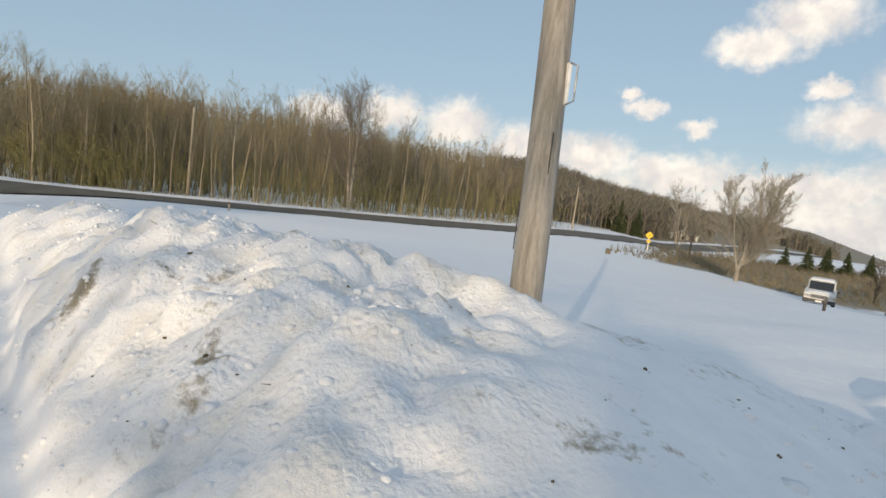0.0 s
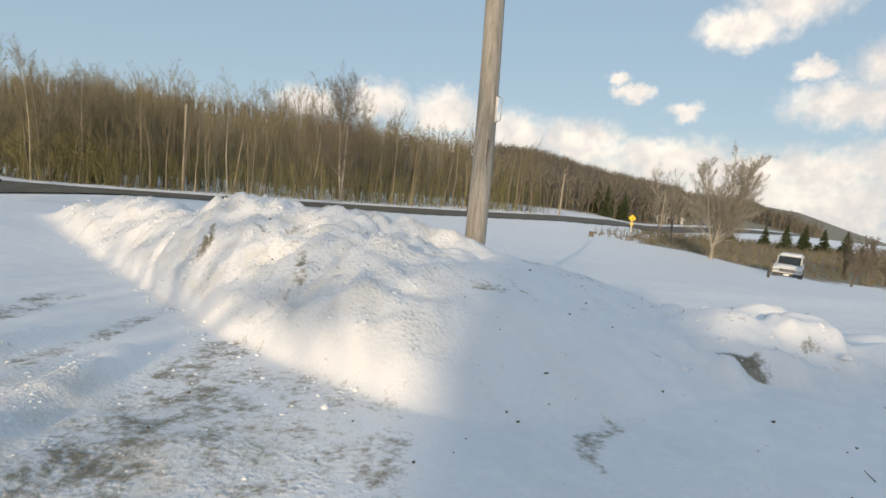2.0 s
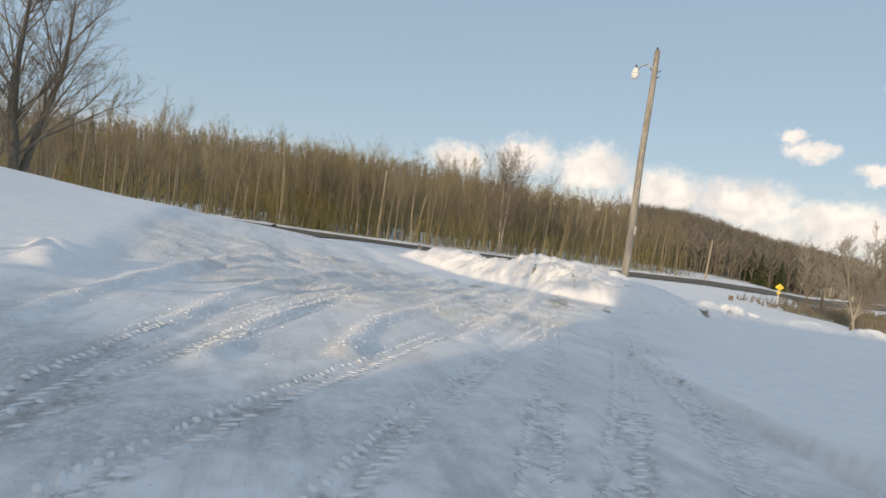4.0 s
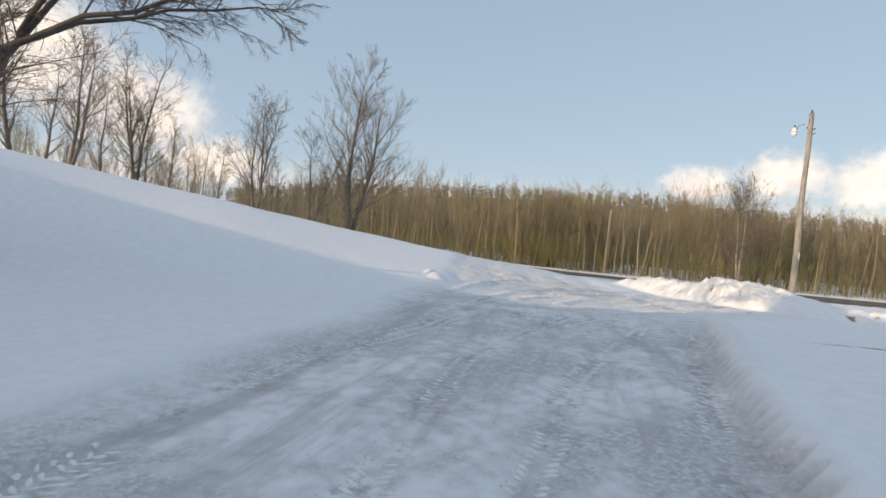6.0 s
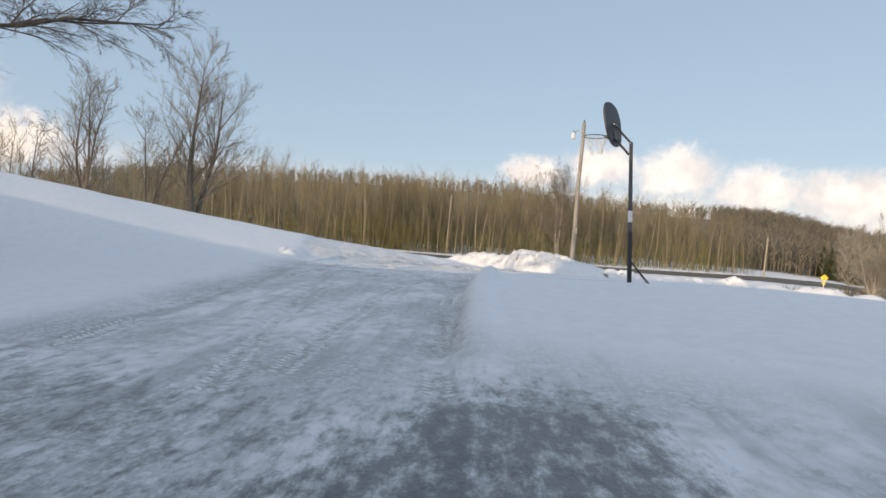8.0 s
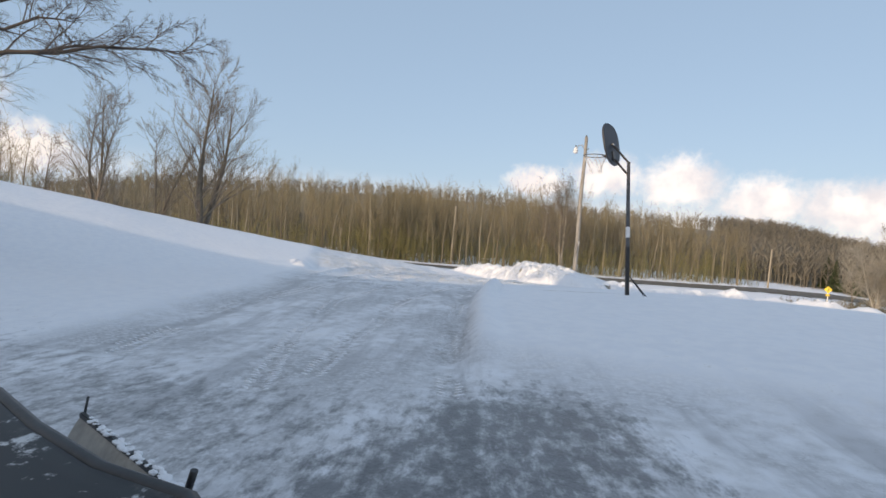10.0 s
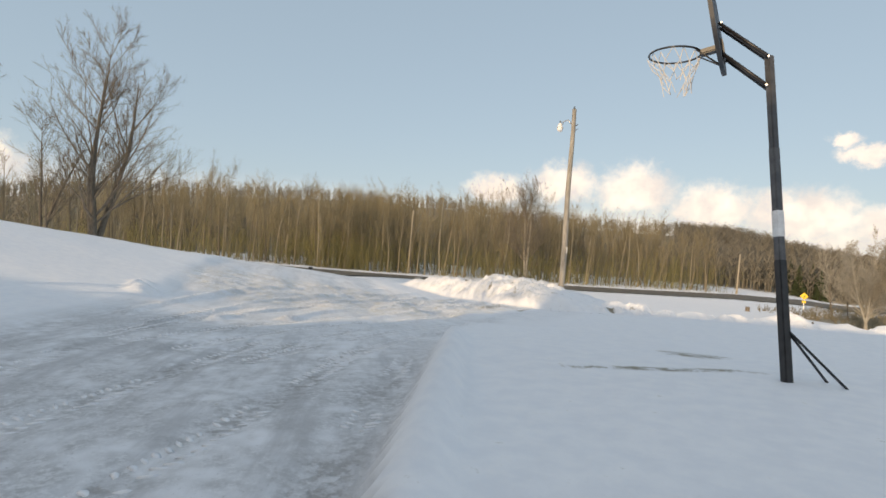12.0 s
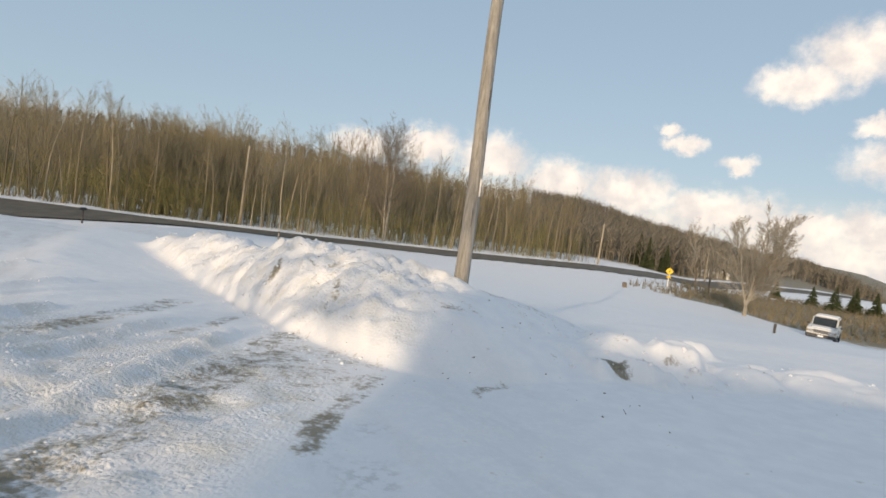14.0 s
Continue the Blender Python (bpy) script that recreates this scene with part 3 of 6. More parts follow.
def height(x, y):
    """Height of the snow as it lies."""
    x, y = np.asarray(x, float), np.asarray(y, float)
    z = land(x, y)
    d, along, side, ds, pack, e, eside, rd = masks(x, y)
    near = smooth(60, 20, np.hypot(x, y + 8))
    z = z + 0.07 * (1 - pack) * near * smooth(5.8, 7.5, rd)
    ridge = smooth(0.20, 0.02, np.abs(eside - 0.14)) * smooth(0.9, 0.5, e) * smooth(-18.6, -17.4, y) * smooth(-9.6, -11.6, y)
    z = z + (0.05 + 0.11 * smooth(-15.5, -13.0, y)) * ridge * (1 + 1.0 * fbm(x, y, 1.2, 3, 8)) + 0.012 * ridge * cobbles(x, y, 9.0, 9)
    z = z + near * (0.05 * fbm(x, y, 0.35, 3, 2) + 0.018 * fbm(x, y, 2.5, 4, 3) * (1 - 0.5 * pack))
    # drifts and soft hollows on the untouched snow
    z = z + near * (1 - pack) * (0.10 + 0.10 * smooth(1.5, 3.0, x)) * fbm(x * 0.7, y, 0.3, 3, 12)
    hp = heaps(x, y)
    chunk = np.abs(fbm(x, y, 2.2, 3, 21)) * 4.5 - 0.5 + 0.45 * (np.abs(fbm(x + y, y - x, 3.4, 3, 24)) * 4.5 - 0.5)
    rough = smooth(0.02, 0.35, hp)
    left = smooth(-0.1, -1.2, x + 0.6 * fbm(x, y, 0.8, 2, 23)) * smooth(-7, -4, y)
    turn = 0.3 * fbm(x, y, 3.0, 2, 36)
    lumps = 0.18 * cobbles(x + turn, y, 3.6, 31) * smooth(0.35, 0.6, value_noise(x * 1.3, y * 1.3, 37)) + 0.10 * cobbles(x, y + turn, 6.5, 32) + 0.022 * cobbles(x, y, 15.0, 33)
    z = z + hp + rough * (0.07 * fbm(x, y, 0.9, 3, 22) + (0.006 + 0.08 * left) * chunk) + smooth(0.02, 0.16, hp) * (0.22 + 0.78 * np.maximum(left, 0.6 * smooth(1.2, 2.2, x))) * (lumps - 0.10)
    # loose crumbled snow left of the scraped strips
    churn = churned(x, y, pack)
    z = z + churn * 0.038 * cobbles(x, y, 7.0, 41) * smooth(0.4, 0.6, value_noise(x * 3.0, y * 3.0, 42))
    # shallow grooves that sweep round with the plough
    groove = np.sin(side * 4.2 + 1.5 * fbm(x, y, 0.4, 2, 51)) * pack * smooth(9, 5, np.hypot(x + 4, y + 3))
    z = z + 0.022 * groove
    close = (np.abs(x + 0.5) < 9) & (y < 2) & (y > -22.5)
    if close.any():
        cx, cy = x[close], y[close]
        worn = worn_lines(cx, cy, TRAILS, 0.20, 0.10)
        lifted = worn_lines(cx, cy, FURROWS, 0.20, 0.02)
        z[close] += -0.016 * worn + lifted * (0.032 + 0.03 * cobbles(cx, cy, 6.0, 43)) * (0.6 + 1.6 * np.clip(fbm(cx, cy, 0.8, 2, 44) + 0.2, 0, 1))
    _, _, rside = near_line(x, y, ROAD)
    # road bed with a low bank of cleared snow on both sides
    z = np.where(rd < 60, z + smooth(np.where(rside < 0, 3.9, 5.9), np.where(rside < 0, 3.3, 5.3), rd) * -0.12 + np.where(rside < 0, 0.24, 0.0) * smooth(0.9, 0.2, np.abs(rd - 4.6)) * (1 + 1.2 * fbm(x, y, 0.9, 3, 61)) * smooth(200, 120, np.hypot(x, y)), z)
    z = z + smooth(20, 60, np.hypot(x, y)) * 0.12 * fbm(x, y, 0.12, 3, 71)
    return z


def worn_lines(x, y, lines, outer, inner):
    """1 on any of the lines, 0 away from all of them."""
    best = np.full(np.shape(x), 9.0)
    shift = 0.06 * fbm(x, y, 1.1, 2, 45)
    for line in lines:
        d, _, _ = near_line(x + shift, y, line)
        best = np.minimum(best, d)
    return smooth(outer, inner, best)


def churned(x, y, pack):
    d = np.hypot((x + 4.0) * 0.62, y + 4.6)
    return smooth(4.2, 2.4, d) * smooth(-0.1, -0.9, x + 0.2 * fbm(x, y, 1.0, 2, 81))


def level(x, y):
    """Height of the snow at one place."""
    return float(height(np.array([x]), np.array([y]))[0])


def axis(stops):
    """Places along an axis: from each stop to the next with a first and last spacing."""
    out = [stops[0][0]]
    for (a, da), (b, db) in zip(stops, stops[1:]):
        k = max(2, int(round(2 * (b - a) / (da + db))))
        w = np.cumsum(np.linspace(da, db, k))
        out.extend(a + (b - a) * w / w[-1])
    return np.array(out)


def make_ground():
    xs = axis([(-2500, 500), (-300, 30), (-60, 2.0), (-16, 0.25), (-8, 0.11), (-5, 0.045), (-3.5, 0.035), (1.0, 0.035), (3, 0.07), (6, 0.11), (12, 0.3), (40, 2.0), (300, 30), (2500, 500)])
    ys = axis([(-900, 200), (-60, 4), (-24, 0.3), (-22, 0.10), (-16, 0.09), (-8, 0.09), (-3.0, 0.05), (-1.2, 0.035), (1.2, 0.035), (4, 0.11), (12, 0.4), (60, 1.4), (110, 4), (400, 20), (3000, 500)])
    x, y = np.meshgrid(xs, ys)
    x, y = x.ravel(), y.ravel()
    z = height(x, y)
    nx, ny = len(xs), len(ys)
    i = (np.arange(ny - 1)[:, None] * nx + np.arange(nx - 1)[None, :]).ravel()
    quads = np.stack([i, i + 1, i + nx + 1, i + nx], 1)
    me = bpy.data.meshes.new("ground")
    me.vertices.add(len(x))
    me.vertices.foreach_set("co", np.stack([x, y, z], 1).astype(np.float32).ravel())
    me.loops.add(quads.size)
    me.loops.foreach_set("vertex_index", quads.astype(np.int32).ravel())
    me.polygons.add(len(quads))
    me.polygons.foreach_set("loop_start", np.arange(0, quads.size, 4, dtype=np.int32))
    me.polygons.foreach_set("use_smooth", np.ones(len(quads), dtype=bool))
    me.update(calc_edges=True)
    me.validate()
    d, along, side, ds, pack, e, eside, rd = masks(x, y)
    hp = heaps(x, y)
    near = smooth(60, 35, np.hypot(x, y + 8))
    soft = fbm(x, y, 1.6, 3, 92)
    foot = smooth(0.07, 0.01, hp)
    dirt = (0.54 + 1.0 * fbm(x, y, 1.1, 3, 93)) * smooth(0.8, 0.4, np.abs(x + 0.95 + 0.15 * (y + 2.2) + 0.4 * soft)) * smooth(-2.6, -1.5, y + 0.5 * soft) * smooth(-0.5, -1.0, y + 0.3 * soft) * foot
    for line, wide, much in SCRAPES:
        away, _, _ = near_line(x + 0.12 * soft, y, line)
        dirt = np.maximum(dirt, much * smooth(wide, 0.3 * wide, away + 0.25 * wide * soft) * (0.8 + 0.9 * soft) * foot)
    dirt = dirt + 0.9 * smooth(1.0, 0.4, np.hypot((x - 1.52) / 0.26, (y - 0.13) / 0.10)) + 0.5 * smooth(1.0, 0.4, np.hypot((x - 1.9) / 0.6, (y - 0.2 - 0.7 * (x - 1.6)) / 0.06))
    dirt = dirt + 0.72 * smooth(1.0, 0.3, np.hypot((x - 4.3) / 1.3, (y + 11.4 - 0.6 * (x - 4.3)) / 0.2)) + 0.7 * smooth(1.0, 0.2, np.hypot((x - 4.4) / 0.6, (y + 9.8) / 0.7))
    # soil pockets broken open in the bank's face
    for px, py, wide, deep in ((-3.85, 1.85, 0.30, 0.11), (-4.2, 2.2, 0.16, 0.09), (-2.72, 0.85, 0.10, 0.20), (-2.2, 0.75, 0.16, 0.06), (-1.5, 0.1, 0.13, 0.06)):
        dirt = dirt + 0.68 * smooth(1.0, 0.3, np.hypot((x - px) / wide, (y - py) / deep) + 1.2 * soft)
    dirt = dirt + 0.42 * smooth(0.05, 0.3, hp) * smooth(0.06, 0.26, fbm(x, y, 2.6, 3, 91)) * smooth(8, 6, np.abs(x))
    dirt = dirt + 0.55 * smooth(0.16, 0.04, np.abs(x - 0.62 - 0.3 * (y + 0.8) + 0.5 * soft)) * smooth(-2.2, -1.4, y) * smooth(0.4, -0.2, y) * smooth(-0.05, 0.2, soft + 0.05)
    limit = np.interp(x, [2.5, 4.0, 5.4, 6.5, 7.5], [-19.6, -19.4, -18.8, -18.0, -17.7])
    patch = smooth(-0.10, 0.12, fbm(x, y, 0.9, 3, 94)) * smooth(3.4, 5.4, x + 0.5 * (y + 19.5))
    bare = (0.62 + 0.38 * patch) * smooth(0.5, -1.0, y - limit + 0.8 * soft) * smooth(0.6, -0.6, x - 7.3 + 0.35 * (y + 18.5) + 0.6 * soft) * smooth(-36, -30, y)
    forest = smooth(4.5, 9.0, rd) * (y > np.interp(x, [p[0] for p in ROAD], [p[1] for p in ROAD]))
    far_r, far_az = np.hypot(x, y), np.degrees(np.arctan2(x, y))
    field = (0.22 + 0.65 * smooth(90, 130, far_r)) * forest + 0.85 * smooth(6, 12, x - 0.35 * (y - 46)) * smooth(46, 53, y + 0.25 * x) * smooth(92, 82, y) * (1 - forest)
    field = np.maximum(field, 0.9 * smooth(150, 190, far_r) * smooth(45, 40, np.abs(far_az - 10)))
    trail = worn_lines(x, y, TRAILS, 0.18, 0.09) * near * (0.45 + 0.55 * smooth(-8.0, -11.0, y))
    for name, values in (("pack", pack * near * (0.4 + 0.6 * smooth(-9.0, -13.0, y))), ("dirt", dirt), ("bare", bare), ("churn", churned(x, y, pack) + 0.34 * smooth(0.05, 0.2, hp) * smooth(0.2, -0.8, x)), ("field", field), ("drive_along", along), ("drive_side", side), ("trail", trail)):
        a = me.attributes.new(name, "FLOAT", "POINT")
        a.data.foreach_set("value", np.asarray(values, np.float32))
    ob = part_of("ground", me, GROUND)
    return tagged(ob, "snow-covered yard, driveway and fields sloping to the road", "ground", kind="structure")


make_ground()


def make_road():
    verts, faces = [], []
    line = [Vector((*p, 0)) for p in ROAD]
    for i, p in enumerate(line):
        d = (line[min(i + 1, len(line) - 1)] - line[max(i - 1, 0)]).normalized()
        s = Vector((d.y, -d.x, 0))
        for k, off in enumerate((-3.6, -1.4, 0.9, 3.2, 5.4)):
            q = p + s * off
            verts.append((q.x, q.y, float(land(q.x, q.y)) + (0.03, 0.08, 0.09, 0.06, 0.02)[k]))
    for i in range(len(line) - 1):
        for k in range(4):
            a = i * 5 + k
            faces.append((a, a + 1, a + 6, a + 5))
    ob = part_of("road", mesh_from("road", verts, faces, True), ASPHALT)
    tagged(ob, "cleared grey asphalt country road between snow banks", "road", kind="structure")


make_road()

# ---- trees ----


class Wood:
    """Tapered limbs collected as plain lists of corners and faces."""

    def __init__(self):
        self.verts, self.faces = [], []

    def limb(self, points, radii, sides):
        base = len(self.verts)
        point_end = radii[-1] <= 0.0
        for i, p in enumerate(points):
            d = (points[min(i + 1, len(points) - 1)] - points[max(i - 1, 0)])
            d = d.normalized() if d.length > 1e-6 else Vector((0, 0, 1))
            if i == 0:
                a = d.orthogonal().normalized()
            else:
                a = a - d * a.dot(d)
                a = a.normalized() if a.length > 1e-5 else d.orthogonal().normalized()
            b = d.cross(a)
            if i == len(points) - 1 and point_end:
                self.verts.append(tuple(p))
                break
            for k in range(sides):
                t = k * math.tau / sides
                self.verts.append(tuple(p + radii[i] * (math.cos(t) * a + math.sin(t) * b)))
        n = len(points) - 1
        for i in range(n):
            for k in range(sides):
                q, r = base + i * sides + k, base + i * sides + (k + 1) % sides
                if i == n - 1 and point_end:
                    self.faces.append((q, r, base + n * sides))
                else:
                    self.faces.append((q, r, r + sides, q + sides))

    def mesh(self, name):
        return mesh_from(name, self.verts, self.faces, True)


def bent(rng, start, way, length, segments, wander, lift):
    """A crooked line that starts one way and lifts towards the light."""
    pts, d, p = [start], way.normalized(), start
    for _ in range(segments):
        d = (d + Vector((rng.gauss(0, wander), rng.gauss(0, wander), rng.gauss(0, wander) + lift))).normalized()
        p = p + d * (length / segments)
        pts.append(p)
    return pts


def grow_levels(rng, stems, crown, pts, radius, spec, sides=5, steps=5, tip_steps=2):
    """Limbs along a line, twigs along the limbs; each row of spec: count, length ratio, spread, lift, finest radius; the first also where the crown starts."""
    plain_spec = [tuple(row[:5]) for row in spec]
    start = spec[0][5]

    def level_of(line, r, depth):
        count, ratio, spread, lift, finest = plain_spec[depth]
        total = sum((b - a).length for a, b in zip(line, line[1:]))
        for _ in range(count):
            t = rng.uniform(start if depth == 0 else 0.2, 0.98)
            k = min(int(t * (len(line) - 1)), len(line) - 2)
            f = t * (len(line) - 1) - k
            p = line[k].lerp(line[k + 1], f)
            d = (line[k + 1] - line[k]).normalized()
            out = Vector((rng.gauss(0, 1), rng.gauss(0, 1), rng.gauss(0, 0.4)))
            out = (out - d * out.dot(d)).normalized()
            length = total * ratio * rng.uniform(0.7, 1.25) * (1.2 - 0.7 * t)
            rr = max(r * (1 - 0.8 * t) * 0.42, finest)
            last = depth + 1 >= len(plain_spec)
            limb = bent(rng, p, d * math.cos(spread) + out * math.sin(spread), length, tip_steps if last else steps, 0.13, lift)
            crown.limb(limb, [rr * (1 - i / (len(limb) - 1)) for i in range(len(limb))], 3 if last else sides)
            if not last:
                level_of(limb, rr, depth + 1)

    level_of(pts, radius, 0)


def bare_tree(name, place, seed, tall, radius, spec, label, group="", stems=1, lean=0.05, bark=None, twigs=None, wander=0.05, fork=0.0, boughs=(), bole=0.0):
    """A leafless tree: trunk (or several stems) and a crown of limbs and twigs."""
    rng = random.Random(seed)
    t, c = Wood(), Wood()
    for s in range(stems):
        a = rng.uniform(0, math.tau)
        tilt = fork if stems > 1 else lean
        way = Vector((math.cos(a) * tilt, math.sin(a) * tilt, 1))
        h = tall * (rng.uniform(0.82, 1.0) if stems > 1 else 1.0)
        pts = bent(rng, Vector((0, 0, bole - 0.3)), way, h - bole, 9, wander, 0.04)
        r0 = radius * (0.75 if stems > 1 else 1.0)
        t.limb(pts, [r0 * (1.25 if i == 0 else (1 - i / 9) ** 0.85 + 0.02) for i in range(10)], 8)
        grow_levels(rng, t, c, pts, r0, spec)
    if bole:
        t.limb([Vector((0, 0, -0.3)), Vector((0.03, 0, bole * 0.4)), Vector((0, 0, bole - 0.2))], [radius * 1.7, radius * 1.25, radius * 1.1], 10)
    for start, tip, thick in boughs:
        a, b = Vector(start), Vector(tip)
        mid = a.lerp(b, 0.55) + Vector((0, 0, 0.5))
        pts = [a.lerp(mid, f).lerp(mid.lerp(b, f), f) + Vector((rng.gauss(0, 0.07), rng.gauss(0, 0.07), rng.gauss(0, 0.07))) * (0 < f < 1) for f in (0, 0.17, 0.34, 0.5, 0.67, 0.84, 1.0)]
        t.limb(pts, [thick * f for f in (1.0, 0.86, 0.72, 0.58, 0.43, 0.28, 0.12)], 7)
        grow_levels(rng, t, c, pts, 0.06, [(12, 0.34, 0.7, -0.02, 0.012, 0.25), (9, 0.5, 0.65, -0.04, 0.006), (10, 0.55, 0.6, -0.05, 0.0035)])
    ob = thing(name, place, label, "tree", group)
    part_of("trunk", t.mesh("trunk"), bark or BARK, ob)
    part_of("crown", c.mesh("crown"), twigs or TWIG, ob)
    return ob


def at_land(x, y, sink=0.0):
    return (x, y, level(x, y) - sink)


OPEN_TREE = [(26, 0.46, 0.75, 0.13, 0.028, 0.16), (11, 0.48, 0.62, 0.07, 0.013), (11, 0.42, 0.6, 0.04, 0.007)]
SLIM_TREE = [(20, 0.36, 0.62, 0.10, 0.022, 0.20), (8, 0.48, 0.65, 0.05, 0.012), (7, 0.42, 0.65, 0.03, 0.007)]


def from_eye(eye, azimuth, distance):
    return eye[0] + distance * math.sin(radians(azimuth)), eye[1] + distance * math.cos(radians(azimuth))


# the tall open tree behind the crest of the snow slope, and its neighbours
bare_tree("bare_tree", at_land(-31.5, 2.6), 3, 14.2, 0.30, [(17, 0.46, 0.74, 0.10, 0.026, 0.14), (11, 0.48, 0.6, 0.07, 0.012), (15, 0.44, 0.6, 0.04, 0.006)], "tall open-grown leafless tree behind the snowy slope", "slope trees", stems=3, fork=0.15)
for n, (az, dist, tall, rad, seed) in enumerate(((-62.8, 50, 10.3, 0.16, 11), (-68.0, 46, 11.4, 0.17, 12), (-75.6, 48, 8.0, 0.12, 13), (-71.3, 54, 7.5, 0.12, 14), (-78.2, 42, 10.9, 0.17, 15), (-83.0, 38, 10.5, 0.16, 16), (-86.5, 43, 11.0, 0.16, 17), (-66.6, 58, 7.0, 0.12, 18), (-77.5, 55, 8.5, 0.12, 19), (-90.0, 40, 10.5, 0.15, 20), (-81.0, 52, 10.0, 0.13, 21), (-85.0, 50, 10.0, 0.13, 22))):
    x, y = from_eye((6.9, -20.7), az, dist)
    bare_tree("bare_tree", at_land(x, y), seed, tall, rad, SLIM_TREE, "slender leafless tree on the far side of the snowy slope", "slope trees", stems={0: 2, 1: 3, 4: 3, 5: 2}.get(n, 1), fork=0.13)

# two larger trees that stand out of the woods
bare_tree("bare_tree", at_land(-22.6, 58.4), 61, 13.6, 0.22, OPEN_TREE, "larger leafless tree rising above the roadside woods", "roadside woods", stems=3, fork=0.14, bark=PALE_TWIG)
bare_tree("bare_tree", at_land(-27.6, 60.6), 62, 14.4, 0.16, SLIM_TREE, "tall slender leafless tree rising above the roadside woods", "roadside woods", bark=PALE_TWIG)

# the big tree on the slope whose boughs hang over the driveway
bare_tree("shade_tree", at_land(-7.2, -20.8), 41, 6.2, 0.19, [(11, 0.5, 0.8, 0.05, 0.030, 0.3), (7, 0.5, 0.7, -0.01, 0.010), (8, 0.42, 0.6, -0.02, 0.004)], "large leafless shade tree with overhanging boughs beside the driveway", stems=2, fork=0.3, bark=DARK_TWIG, twigs=DARK_TWIG, boughs=[((1.2, 0.27, -0.3), (1.6, 3.1, 5.6), 0.11), ((1.1, 0.1, -0.3), (1.4, 2.1, 5.6), 0.09), ((1.3, 1.4, 3.0), (5.0, 4.6, 4.0), 0.06), ((1.4, 1.8, 3.4), (4.2, 3.0, 4.1), 0.05), ((1.4, 2.0, 3.4), (3.4, 5.4, 4.4), 0.05), ((1.5, 2.3, 4.4), (5.0, 3.6, 5.2), 0.06)])

# the round bushy tree beside the far field
bare_tree("bushy_tree", at_land(14.6, 40.8), 52, 8.3, 0.11, [(24, 0.36, 0.7, 0.12, 0.016, 0.06), (14, 0.46, 0.6, 0.08, 0.009), (13, 0.50, 0.55, 0.05, 0.006)], "round pale leafless tree standing alone in the snowy field", stems=8, fork=0.36, bark=PALE_TWIG, twigs=PALE_TWIG, bole=1.1)
# slim trees at the field's edge
for n, (az, dist, tall) in enumerate(((13.3, 62, 8.6), (14.6, 64, 8.0), (29.3, 52, 4.4), (30.4, 55, 4.0), (31.5, 58, 4.2), (28.6, 60, 3.8))):
    x, y = from_eye((0.0, -3.5), az, dist)
    bare_tree("bare_tree", at_land(x, y), 300 + n, tall, 0.09, SLIM_TREE, "slim leafless tree at the edge of the dry field", "field trees", twigs=PALE_TWIG if n < 2 else None, stems=2, fork=0.14)

# ---- the woods across the road ----


def woods_variant(seed, tall):
    """Trunk and twigs of a slim forest tree, bare below."""
    rng = random.Random(seed)
    t, c = Wood(), Wood()
    pts = bent(rng, Vector((0, 0, -0.4)), Vector((rng.gauss(0, 0.05), rng.gauss(0, 0.05), 1)), tall, 6, 0.045, 0.03)
    r0 = 0.045 + 0.0065 * tall * rng.uniform(0.6, 1.5)
    t.limb(pts, [r0 * ((1 - i / 6) ** 0.8 + 0.03) for i in range(7)], 5)
    grow_levels(rng, t, c, pts, r0, [(17, 0.32, 0.55, 0.15, 0.020, 0.32), (15, 0.45, 0.65, 0.06, 0.012)], 3, 3, 1)
    return t, c


def road_point(s):
    """A place along the road's far side; s runs from the left end of the woods to the right."""
    k = min(int(s), len(ROAD) - 2)
    f = s - k
    a, b = Vector((*ROAD[k], 0)), Vector((*ROAD[k + 1], 0))
    d = (b - a).normalized()
    return a.lerp(b, f), Vector((-d.y, d.x, 0))


class Bulk:
    """Many copies of limb lists in one mesh."""

    def __init__(self):
        self.v, self.f, self.n = [], [], 0

    def add(self, wood, m):
        r = np.array(m.to_3x3())
        self.v.append(np.array(wood.verts) @ r.T + np.array(m.translation))
        self.f.extend([tuple(i + self.n for i in f) for f in wood.faces])
        self.n += len(wood.verts)

    def mesh(self, name):
        me = bpy.data.meshes.new(name)
        me.from_pydata(np.concatenate(self.v).tolist(), [], self.f)
        return me


def place_m(x, y, z, size, rng):
    return Matrix.Translation((x, y, z)) @ Matrix.Rotation(rng.uniform(0, math.tau), 4, "Z") @ Matrix.Diagonal((size, size, size * rng.uniform(0.92, 1.1), 1))


